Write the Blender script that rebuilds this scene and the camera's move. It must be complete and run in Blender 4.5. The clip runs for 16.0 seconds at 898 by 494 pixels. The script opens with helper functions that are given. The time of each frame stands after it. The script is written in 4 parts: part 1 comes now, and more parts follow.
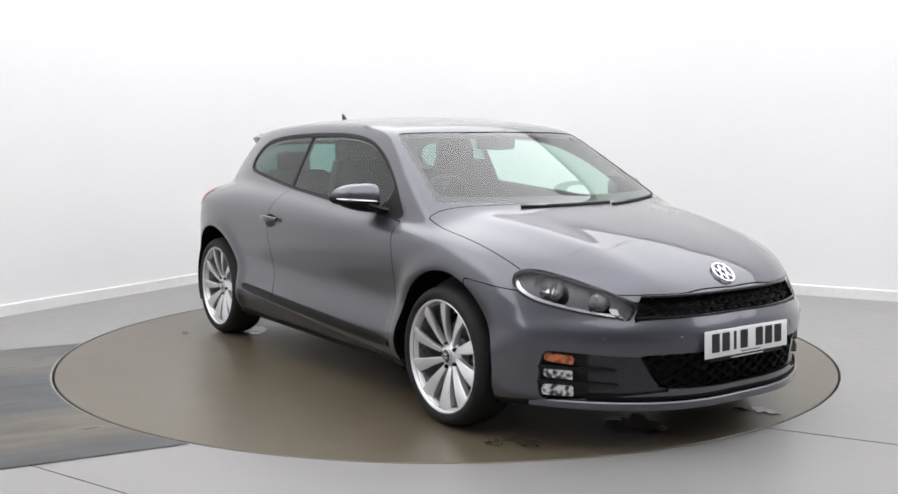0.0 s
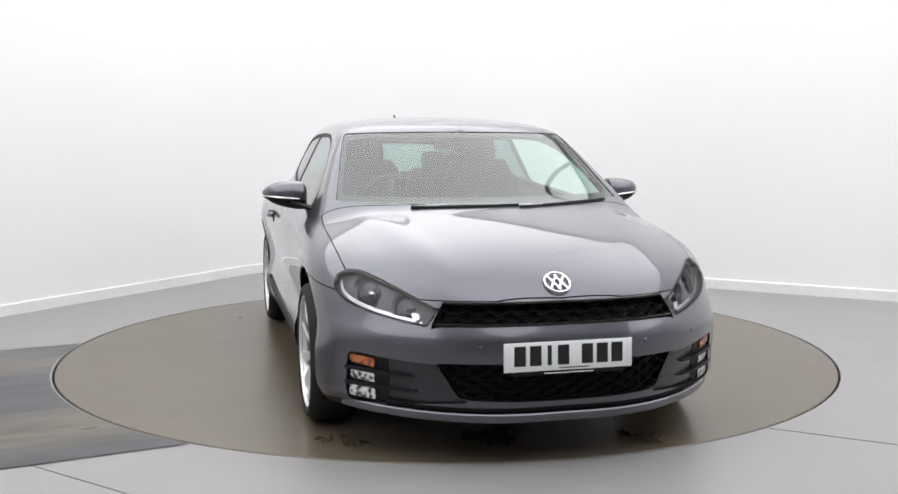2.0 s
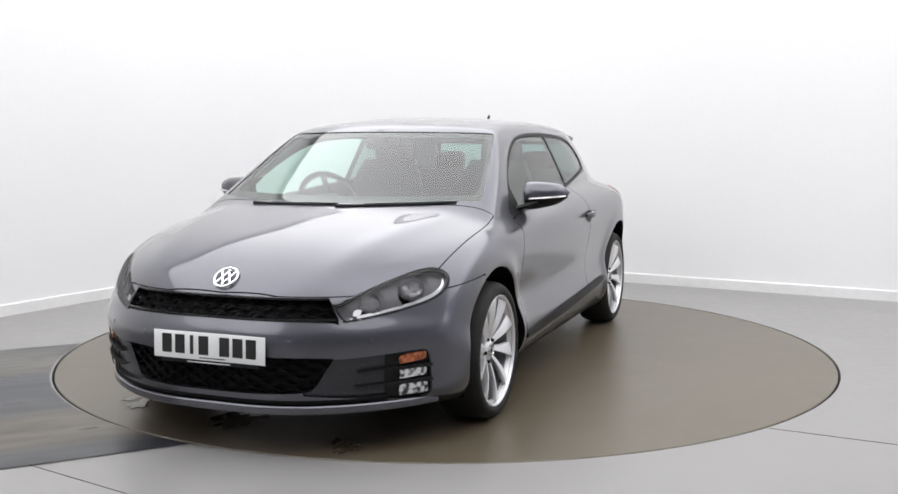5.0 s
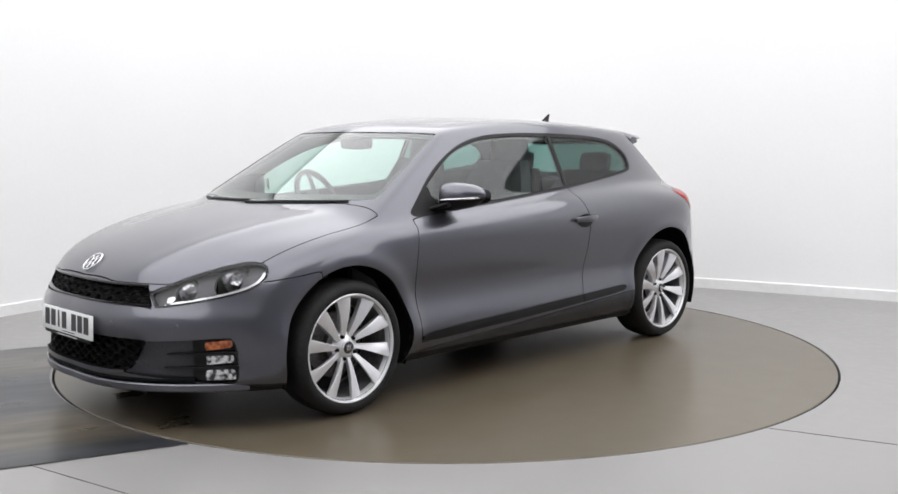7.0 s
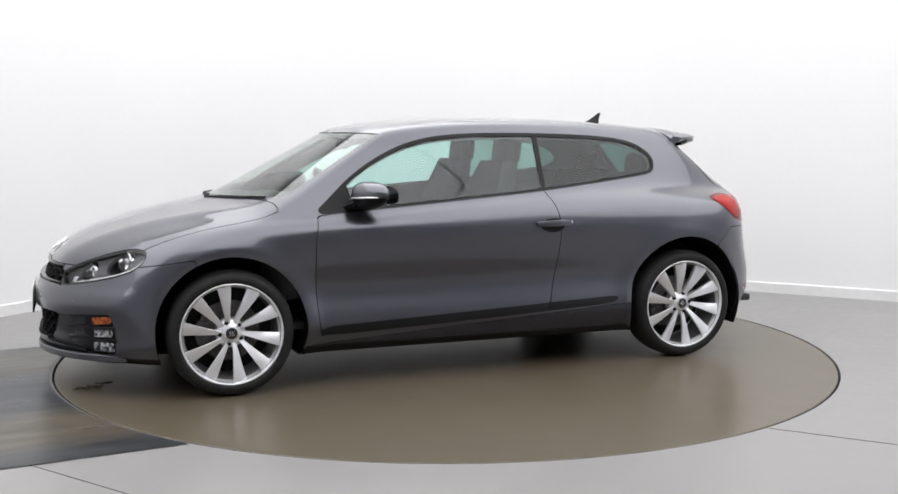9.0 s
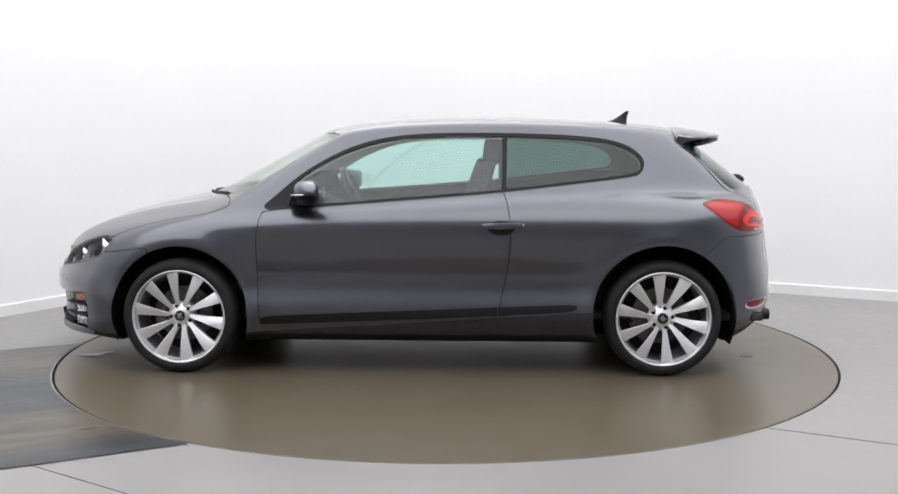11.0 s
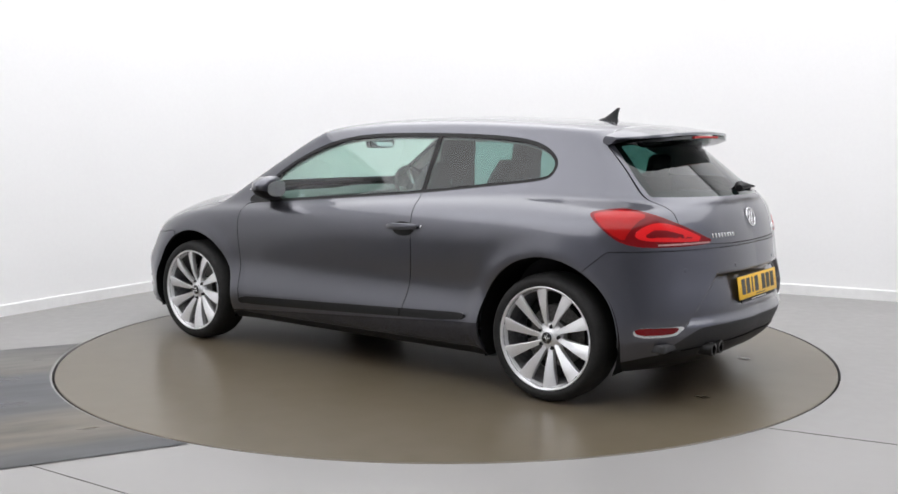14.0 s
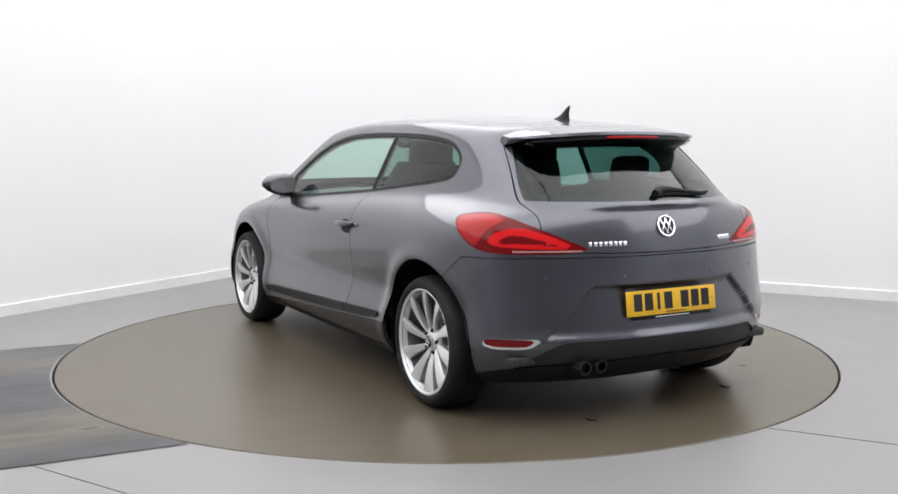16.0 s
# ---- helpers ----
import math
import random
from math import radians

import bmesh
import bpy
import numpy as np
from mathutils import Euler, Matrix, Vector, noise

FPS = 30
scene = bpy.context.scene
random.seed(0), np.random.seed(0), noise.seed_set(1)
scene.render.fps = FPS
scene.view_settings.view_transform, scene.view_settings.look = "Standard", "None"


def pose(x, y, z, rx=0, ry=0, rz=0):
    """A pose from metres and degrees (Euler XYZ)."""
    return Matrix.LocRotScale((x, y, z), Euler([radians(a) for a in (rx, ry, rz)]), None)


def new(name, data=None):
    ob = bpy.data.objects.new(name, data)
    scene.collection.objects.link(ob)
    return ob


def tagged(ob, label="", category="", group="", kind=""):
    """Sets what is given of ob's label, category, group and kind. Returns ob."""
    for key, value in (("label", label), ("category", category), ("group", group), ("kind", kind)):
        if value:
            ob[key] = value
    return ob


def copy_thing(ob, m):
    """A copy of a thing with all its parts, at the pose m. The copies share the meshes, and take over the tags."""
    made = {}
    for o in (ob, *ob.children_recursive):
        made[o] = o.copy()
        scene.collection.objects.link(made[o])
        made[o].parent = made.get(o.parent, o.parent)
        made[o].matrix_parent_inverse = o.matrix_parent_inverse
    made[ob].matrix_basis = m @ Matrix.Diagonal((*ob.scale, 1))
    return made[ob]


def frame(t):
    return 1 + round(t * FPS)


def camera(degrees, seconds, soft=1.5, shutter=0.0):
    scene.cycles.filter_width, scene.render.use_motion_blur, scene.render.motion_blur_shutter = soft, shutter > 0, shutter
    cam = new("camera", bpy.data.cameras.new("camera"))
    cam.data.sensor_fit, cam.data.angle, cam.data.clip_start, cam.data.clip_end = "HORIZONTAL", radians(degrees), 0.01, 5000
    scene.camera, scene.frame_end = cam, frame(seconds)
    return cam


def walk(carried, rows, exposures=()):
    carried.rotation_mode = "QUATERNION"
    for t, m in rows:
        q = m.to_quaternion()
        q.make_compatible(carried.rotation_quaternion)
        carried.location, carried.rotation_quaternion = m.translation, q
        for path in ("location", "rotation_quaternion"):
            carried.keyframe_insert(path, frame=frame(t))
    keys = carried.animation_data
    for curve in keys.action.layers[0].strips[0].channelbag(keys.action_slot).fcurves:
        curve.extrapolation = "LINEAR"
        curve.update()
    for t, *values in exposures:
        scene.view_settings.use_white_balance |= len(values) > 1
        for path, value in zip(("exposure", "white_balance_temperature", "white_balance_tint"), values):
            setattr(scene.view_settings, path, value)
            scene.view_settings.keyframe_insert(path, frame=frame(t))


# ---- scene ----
cam = camera(48.33, 16.0, soft=1.6)
EYE = Matrix.Translation((0, -6.03, 1.261)) @ pose(0, 0, 0, 90 - 6.205, 0, -0.135)
walk(cam, [(0, EYE), (16, EYE)])

# ---- light ----
world = bpy.data.worlds.new("world")
scene.world = world
world.use_nodes = True
world.node_tree.nodes["Background"].inputs[0].default_value = (0.9, 0.95, 1.0, 1)
world.node_tree.nodes["Background"].inputs[1].default_value = 0.3
scene.view_settings.exposure = 0.0
PANEL_POWER = 2.52


# ---- materials ----
def material(name, colour, rough=0.5, metal=0.0, coat=0.0, spec=0.5):
    m = bpy.data.materials.new(name)
    m.use_nodes = True
    b = m.node_tree.nodes["Principled BSDF"]
    b.inputs["Base Color"].default_value = (*colour, 1)
    b.inputs["Roughness"].default_value = rough
    b.inputs["Metallic"].default_value = metal
    b.inputs["Coat Weight"].default_value = coat
    b.inputs["Coat Roughness"].default_value = 0.08
    b.inputs["Specular IOR Level"].default_value = spec
    return m


def grain(m, scale, low, high, bump=0.0, detail=6.0, stretch=(1, 1, 1), second=None, rough=None):
    """Colour between low and high by noise at one or two sizes, with an optional relief."""
    t = m.node_tree
    b = t.nodes["Principled BSDF"]
    co = t.nodes.new("ShaderNodeTexCoord")
    mp = t.nodes.new("ShaderNodeMapping")
    mp.inputs["Scale"].default_value = stretch
    t.links.new(co.outputs["Object"], mp.inputs[0])
    n = t.nodes.new("ShaderNodeTexNoise")
    n.inputs["Scale"].default_value = scale
    n.inputs["Detail"].default_value = detail
    t.links.new(mp.outputs[0], n.inputs["Vector"])
    fac = n.outputs["Fac"]
    if second:
        n2 = t.nodes.new("ShaderNodeTexNoise")
        n2.inputs["Scale"].default_value = second
        n2.inputs["Detail"].default_value = 3.0
        t.links.new(mp.outputs[0], n2.inputs["Vector"])
        mx = t.nodes.new("ShaderNodeMath")
        mx.operation = "MULTIPLY_ADD"
        mx.inputs[1].default_value = 0.5
        hf = t.nodes.new("ShaderNodeMath")
        hf.operation = "MULTIPLY"
        hf.inputs[1].default_value = 0.5
        t.links.new(n2.outputs["Fac"], hf.inputs[0])
        t.links.new(fac, mx.inputs[0])
        t.links.new(hf.outputs[0], mx.inputs[2])
        fac = mx.outputs[0]
    r = t.nodes.new("ShaderNodeValToRGB")
    r.color_ramp.elements[0].position, r.color_ramp.elements[1].position = 0.35, 0.65
    r.color_ramp.elements[0].color, r.color_ramp.elements[1].color = (*low, 1), (*high, 1)
    t.links.new(fac, r.inputs[0])
    t.links.new(r.outputs[0], b.inputs["Base Color"])
    if rough:
        mr = t.nodes.new("ShaderNodeMapRange")
        mr.inputs["From Min"].default_value, mr.inputs["From Max"].default_value = 0.35, 0.65
        mr.inputs["To Min"].default_value, mr.inputs["To Max"].default_value = rough
        t.links.new(fac, mr.inputs[0])
        t.links.new(mr.outputs[0], b.inputs["Roughness"])
    if bump:
        bp = t.nodes.new("ShaderNodeBump")
        bp.inputs["Strength"].default_value = bump
        bp.inputs["Distance"].default_value = 0.002
        t.links.new(fac, bp.inputs["Height"])
        t.links.new(bp.outputs[0], b.inputs["Normal"])
    return m


def pane(name, tint, gloss=1.0, facing=0.06):
    """Thin glass: tinted see-through with a clear reflection."""
    m = bpy.data.materials.new(name)
    m.use_nodes = True
    t = m.node_tree
    t.nodes.remove(t.nodes["Principled BSDF"])
    tr, gl, mx, fr, pw, ma = (t.nodes.new("ShaderNode" + k) for k in ("BsdfTransparent", "BsdfGlossy", "MixShader", "LayerWeight", "Math", "Math"))
    tr.inputs[0].default_value = (*tint, 1)
    gl.inputs["Roughness"].default_value = 0.015
    gl.inputs["Color"].default_value = (gloss, gloss, gloss, 1)
    fr.inputs["Blend"].default_value = 0.5
    pw.operation, pw.inputs[1].default_value = "POWER", 5.0
    ma.operation, ma.inputs[1].default_value, ma.inputs[2].default_value = "MULTIPLY_ADD", 0.99 - facing, facing
    t.links.new(fr.outputs["Facing"], pw.inputs[0])
    t.links.new(pw.outputs[0], ma.inputs[0])
    t.links.new(ma.outputs[0], mx.inputs[0])
    t.links.new(tr.outputs[0], mx.inputs[1])
    t.links.new(gl.outputs[0], mx.inputs[2])
    t.links.new(mx.outputs[0], t.nodes["Material Output"].inputs[0])
    return m


def glow(name, colour, power, hx, hy):
    """A lit ceiling cloth, even in the middle and fading towards its rim."""
    m = bpy.data.materials.new(name)
    m.use_nodes = True
    t = m.node_tree
    b = t.nodes["Principled BSDF"]
    b.inputs["Base Color"].default_value = (0.8, 0.8, 0.8, 1)
    b.inputs["Emission Color"].default_value = (*colour, 1)
    co, sp, mul = (t.nodes.new("ShaderNode" + k) for k in ("TexCoord", "SeparateXYZ", "Math"))
    mul.operation = "MULTIPLY"
    t.links.new(co.outputs["Object"], sp.inputs[0])
    for i, half in enumerate((hx, hy)):
        ab, rp = t.nodes.new("ShaderNodeMath"), t.nodes.new("ShaderNodeMapRange")
        ab.operation = "ABSOLUTE"
        rp.interpolation_type = "SMOOTHSTEP"
        rp.inputs["From Min"].default_value, rp.inputs["From Max"].default_value = half, half * 0.1
        top = 1.0 if i else power
        rp.inputs["To Min"].default_value, rp.inputs["To Max"].default_value = 0.88 * top, top
        t.links.new(sp.outputs[i], ab.inputs[0])
        t.links.new(ab.outputs[0], rp.inputs[0])
        t.links.new(rp.outputs[0], mul.inputs[i])
    t.links.new(mul.outputs[0], b.inputs["Emission Strength"])
    return m


PAINT = material("grey_metallic_paint", (0.12, 0.12, 0.138), 0.35, 0.9, 1.0)
grain(PAINT, 900, (0.088, 0.089, 0.105), (0.108, 0.109, 0.127), detail=2)
PAINT.node_tree.nodes["Principled BSDF"].inputs["Coat Roughness"].default_value = 0.025
BLACK = grain(material("black_plastic", (0.01, 0.01, 0.0105), 0.5, spec=0.25), 220, (0.005, 0.005, 0.0055), (0.009, 0.009, 0.0095), bump=0.15)
BARS = material("grille_and_gap_black", (0.004, 0.004, 0.0045), 0.6, spec=0.1)
BOWL = grain(material("lamp_bowl", (0.9, 0.9, 0.91), 0.12, 1.0), 70, (0.85, 0.85, 0.86), (0.98, 0.98, 0.98), detail=0, bump=1.0)
BEZEL = grain(material("lamp_bezel_grey", (0.06, 0.06, 0.064), 0.4), 200, (0.08, 0.08, 0.085), (0.11, 0.11, 0.115))
POCKET = grain(material("dark_gloss_plastic", (0.025, 0.025, 0.03), 0.22), 150, (0.018, 0.018, 0.022), (0.03, 0.03, 0.036))
# For unseen walls behind the camera; tone chosen to steer reflections on the car.
UNSEEN_WALL = grain(material("unseen_wall_grey_blue", (0.2, 0.205, 0.27), 0.9), 3, (0.50, 0.51, 0.58), (0.56, 0.57, 0.64), second=0.6)
VOID = material("wheel_arch_felt", (0.006, 0.006, 0.006), 0.95, spec=0.1)
GLOSSBLACK = material("gloss_black", (0.012, 0.012, 0.013), 0.12)
DARKTRIM = grain(material("dark_grey_trim", (0.022, 0.022, 0.023), 0.55, spec=0.35), 300, (0.018, 0.018, 0.019), (0.028, 0.028, 0.03), bump=0.2)
RUBBER = grain(material("rubber", (0.012, 0.012, 0.012), 0.7, spec=0.3), 60, (0.008, 0.008, 0.008), (0.017, 0.0165, 0.016), second=8, bump=0.2)
ALLOY = grain(material("alloy", (0.62, 0.62, 0.63), 0.4, 0.6), 400, (0.74, 0.74, 0.75), (0.82, 0.82, 0.83), detail=2)
# Darker copy of the alloy: shade behind the spokes put into the colour.
BARREL = grain(material("shaded_alloy", (0.3, 0.3, 0.31), 0.45, 0.7), 40, (0.22, 0.22, 0.225), (0.34, 0.34, 0.345))
STEEL = grain(material("brake_steel", (0.28, 0.27, 0.26), 0.5, 0.8), 90, (0.08, 0.076, 0.072), (0.15, 0.145, 0.14))
CHROME = material("chrome", (0.85, 0.85, 0.86), 0.08, 1.0)
SATIN = material("satin_chrome", (0.7, 0.7, 0.71), 0.25, 0.9)
FABRIC = grain(material("seat_fabric", (0.03, 0.03, 0.032), 0.9), 60, (0.016, 0.016, 0.0175), (0.024, 0.024, 0.026), second=12, bump=0.0)
DASH = grain(material("dashboard_plastic", (0.05, 0.052, 0.055), 0.6), 350, (0.075, 0.078, 0.08), (0.10, 0.103, 0.106), bump=0.2)
LINING = grain(material("light_lining", (0.36, 0.36, 0.35), 0.9), 300, (0.46, 0.46, 0.44), (0.54, 0.54, 0.52))
GLASS = pane("green_tinted_glass", (0.66, 0.86, 0.82))
SCREEN = pane("windscreen_glass", (0.76, 0.87, 0.79), 1.0, 0.105)
REARGLASS = pane("dark_tinted_glass", (0.2, 0.35, 0.32), 1.0, 0.045)
LENS = pane("clear_lens", (0.97, 0.97, 0.98), 0.3)
REDLENS = material("red_lens", (0.36, 0.006, 0.006), 0.14, 0, 0.0, 0.3)
REDLIGHT = material("bright_red_lens", (0.66, 0.012, 0.014), 0.14, 0, 0.0, 0.3)
DARKRED = material("dark_red_lens", (0.16, 0.004, 0.006), 0.14, 0, 0.0, 0.3)
AMBER = grain(material("amber_lens", (0.36, 0.09, 0.02), 0.15, 0, 0.6), 45, (0.22, 0.045, 0.012), (0.5, 0.14, 0.035), detail=1)
PLATEWHITE = material("white_plate", (0.78, 0.79, 0.78), 0.35)
PLATEYELLOW = material("yellow_plate", (0.78, 0.46, 0.02), 0.35)
INK = material("black_ink", (0.01, 0.01, 0.01), 0.4)
WALLPAINT = grain(material("white_wall_paint", (0.82, 0.82, 0.82), 0.75), 40, (0.825, 0.823, 0.819), (0.845, 0.843, 0.839), second=0.7, bump=0.0)
SKIRT = grain(material("white_gloss_skirting", (0.8, 0.8, 0.79), 0.4), 20, (0.76, 0.76, 0.75), (0.83, 0.83, 0.82), second=3)
FLOORPAINT = grain(material("grey_floor", (0.3, 0.29, 0.28), 0.4), 14, (0.24, 0.234, 0.226), (0.275, 0.269, 0.262), second=1.3, bump=0.02, rough=(0.3, 0.44))
TABLETOP = grain(material("turntable_top", (0.1, 0.09, 0.06), 0.3), 6, (0.098, 0.080, 0.053), (0.120, 0.099, 0.070), second=0.8, detail=2.0)
def strip_material():
    """Worn dark floor: bands along the strip, broken up by streaks."""
    m = material("dark_floor_strip", (0.06, 0.06, 0.065), 0.3, spec=0.45)
    t = m.node_tree
    b = t.nodes["Principled BSDF"]
    co, sp, mp, n1, n2, add, add2, mr, rp, mx, rg = (t.nodes.new("ShaderNode" + k) for k in ("TexCoord", "SeparateXYZ", "Mapping", "TexNoise", "TexNoise", "Math", "Math", "MapRange", "ValToRGB", "MixRGB", "MapRange"))
    t.links.new(co.outputs["Object"], sp.inputs[0])
    t.links.new(co.outputs["Object"], mp.inputs[0])
    mp.inputs["Scale"].default_value = (0.6, 2.6, 1)
    n1.inputs["Scale"].default_value, n1.inputs["Detail"].default_value = 1.6, 5.0
    n2.inputs["Scale"].default_value, n2.inputs["Detail"].default_value = 5.0, 8.0
    t.links.new(mp.outputs[0], n1.inputs["Vector"])
    t.links.new(mp.outputs[0], n2.inputs["Vector"])
    add.operation, add.inputs[1].default_value = "MULTIPLY_ADD", 0.55
    t.links.new(n1.outputs["Fac"], add.inputs[0])
    t.links.new(sp.outputs[1], add.inputs[2])
    mr.inputs["From Min"].default_value, mr.inputs["From Max"].default_value = -1.03, 1.33
    t.links.new(add.outputs[0], mr.inputs[0])
    e = rp.color_ramp.elements
    e[0].position, e[0].color = 0.0, (0.04, 0.042, 0.048, 1)
    e[1].position, e[1].color = 1.0, (0.05, 0.05, 0.052, 1)
    for p, c in ((0.08, (0.045, 0.046, 0.05)), (0.14, (0.105, 0.088, 0.064)), (0.29, (0.12, 0.102, 0.076)), (0.36, (0.05, 0.05, 0.054)), (0.44, (0.036, 0.039, 0.05)), (0.66, (0.045, 0.048, 0.058)), (0.76, (0.12, 0.108, 0.09)), (0.9, (0.1, 0.092, 0.08))):
        e.new(p).color = (*c, 1)
    t.links.new(mr.outputs[0], rp.inputs[0])
    add2.operation, add2.inputs[1].default_value, add2.inputs[2].default_value = "MULTIPLY_ADD", 2.2, -0.45
    t.links.new(n2.outputs["Fac"], add2.inputs[0])
    mx.blend_type = "MULTIPLY"
    mx.inputs[0].default_value = 0.75
    t.links.new(rp.outputs[0], mx.inputs[1])
    t.links.new(add2.outputs[0], mx.inputs[2])
    t.links.new(mx.outputs[0], b.inputs["Base Color"])
    rg.inputs["To Min"].default_value, rg.inputs["To Max"].default_value = 0.18, 0.42
    t.links.new(n1.outputs["Fac"], rg.inputs[0])
    t.links.new(rg.outputs[0], b.inputs["Roughness"])
    return m


PATCH = strip_material()
WATER = material("water_film", (0.09, 0.073, 0.05), 0.12)
# Near black that paints shade into narrow gaps and bores.
DARKGAP = material("gap_shade", (0.012, 0.011, 0.01), 0.8)
PANEL = glow("light_panel", (0.985, 0.985, 1.012), PANEL_POWER, 1.93, 1.93)


# ---- mesh helpers ----
def mesh_of(name, verts, faces, mats, normals=None, smooth=True, slots=None):
    me = bpy.data.meshes.new(name)
    me.from_pydata([tuple(v) for v in verts], [], [tuple(int(i) for i in f) for f in faces])
    for m in mats if isinstance(mats, (list, tuple)) else [mats]:
        me.materials.append(m)
    if smooth:
        me.shade_smooth()
    if slots is not None:
        me.polygons.foreach_set("material_index", slots)
    me.update()
    if normals is not None:
        me.normals_split_custom_set_from_vertices([tuple(n) for n in normals])
    return me


def part(name, data, parent, label="", m=None):
    """Links mesh data as one object under a thing or part."""
    ob = new(name, data)
    ob.parent = parent
    if m is not None:
        ob.matrix_basis = m
    if label:
        tagged(ob, label)
    return ob


def from_bm(name, bm, mat, sharp=35):
    me = bpy.data.meshes.new(name)
    bmesh.ops.recalc_face_normals(bm, faces=bm.faces)
    bm.to_mesh(me)
    bm.free()
    me.materials.append(mat)
    me.shade_smooth()
    me.set_sharp_from_angle(angle=radians(sharp))
    return me


def box(name, size, mat, bevel=0.005, m=None, segments=2):
    bm = bmesh.new()
    bmesh.ops.create_cube(bm, size=1.0, matrix=Matrix.Diagonal((*size, 1)))
    if bevel:
        bmesh.ops.bevel(bm, geom=bm.edges[:], offset=min(bevel, min(size) * 0.45), segments=segments, affect="EDGES", profile=0.5)
    if m is not None:
        bm.transform(m)
    return from_bm(name, bm, mat, 50)


def revolve(name, profile, mat, axis="y", n=64, sharp=35, closed=False, wob=None):
    """Turns a profile of (radius, along) pairs round an axis."""
    verts, faces, k = [], [], len(profile)
    for i in range(n):
        a = 2 * math.pi * i / n
        for r, h in profile:
            c, s = r * math.cos(a), r * math.sin(a)
            verts.append({"y": (c, h, s), "x": (h, c, s), "z": (c, s, h)}[axis])
    for i in range(n):
        j = (i + 1) % n
        for a in range(k if closed else k - 1):
            b = (a + 1) % k
            faces.append((i * k + a, j * k + a, j * k + b, i * k + b))
    bm = bmesh.new()
    vs = [bm.verts.new(v) for v in verts]
    for f in faces:
        bm.faces.new([vs[i] for i in f])
    bmesh.ops.remove_doubles(bm, verts=bm.verts, dist=1e-6)
    return from_bm(name, bm, mat, sharp)


def loft(name, rings, mat, cap=True, sharp=40):
    """Skins a list of closed rings of equal length."""
    bm = bmesh.new()
    rs = [[bm.verts.new(p) for p in ring] for ring in rings]
    k = len(rings[0])
    for a, b in zip(rs, rs[1:]):
        for i in range(k):
            j = (i + 1) % k
            bm.faces.new((a[i], a[j], b[j], b[i]))
    if cap:
        bm.faces.new(rs[0][::-1])
        bm.faces.new(rs[-1])
    return from_bm(name, bm, mat, sharp)


def tube(name, points, radius, mat, n=10):
    rings = []
    for i, p in enumerate(points):
        p = Vector(p)
        d = (Vector(points[min(i + 1, len(points) - 1)]) - Vector(points[max(i - 1, 0)])).normalized()
        u = d.orthogonal().normalized()
        w = d.cross(u)
        r = radius[i] if isinstance(radius, (list, tuple)) else radius
        rings.append([p + r * (math.cos(2 * math.pi * k / n) * u + math.sin(2 * math.pi * k / n) * w) for k in range(n)])
    # keep the rings from twisting against one another
    for i in range(1, len(rings)):
        best = min(range(n), key=lambda s: (rings[i][s] - points_mid(points, i) - (rings[i - 1][0] - points_mid(points, i - 1))).length)
        rings[i] = rings[i][best:] + rings[i][:best]
    return loft(name, rings, mat)


def points_mid(points, i):
    return Vector(points[i])


def spline(xs, ys):
    """A natural cubic through the knots, straight beyond its ends."""
    xs, ys = np.array(xs, float), np.array(ys, float)
    n, h = len(xs), np.diff(xs)
    a, r = np.eye(n), np.zeros(n)
    for i in range(1, n - 1):
        a[i, i - 1 : i + 2] = h[i - 1], 2 * (h[i - 1] + h[i]), h[i]
        r[i] = 6 * ((ys[i + 1] - ys[i]) / h[i] - (ys[i] - ys[i - 1]) / h[i - 1])
    m = np.linalg.solve(a, r)

    def at(x):
        x = np.asarray(x, float)
        i = np.clip(np.searchsorted(xs, x) - 1, 0, n - 2)
        u = np.clip(x, xs[0], xs[-1])
        p, q, w = xs[i + 1] - u, u - xs[i], h[i]
        y = (m[i] * p**3 + m[i + 1] * q**3) / (6 * w) + (ys[i] / w - m[i] * w / 6) * p + (ys[i + 1] / w - m[i + 1] * w / 6) * q
        s0 = (ys[1] - ys[0]) / h[0] - h[0] * m[1] / 6
        s1 = (ys[-1] - ys[-2]) / h[-1] + h[-1] * m[-2] / 6
        return y + np.minimum(x - xs[0], 0) * s0 + np.maximum(x - xs[-1], 0) * s1

    return at


def smax(a, b, r):
    return 0.5 * (a + b + np.sqrt((a - b) ** 2 + r * r))


def smin(a, b, r):
    return 0.5 * (a + b - np.sqrt((a - b) ** 2 + r * r))


# ---- the car's outer surface, as a field that is negative inside ----
plan_w = spline([-2.1, -1.7, -1.3, -0.9, -0.4, 0.3, 0.85, 1.3, 1.6, 1.9, 2.2], [0.84, 0.905, 0.918, 0.910, 0.908, 0.903, 0.902, 0.918, 0.915, 0.89, 0.84])
side_z = spline([0.15, 0.22, 0.29, 0.36, 0.48, 0.6, 0.7, 0.78, 0.86, 0.93, 1.0, 1.1], [-0.075, -0.03, 0.0, 0.002, -0.028, -0.018, -0.004, 0.0, -0.016, -0.055, -0.11, -0.2])
nose_z = spline([0.14, 0.18, 0.22, 0.3, 0.42, 0.5, 0.55, 0.6, 0.66, 0.7, 0.76, 0.85], [-0.13, -0.06, -0.02, -0.012, 0.0, -0.004, -0.028, -0.05, -0.08, -0.108, -0.18, -0.34])
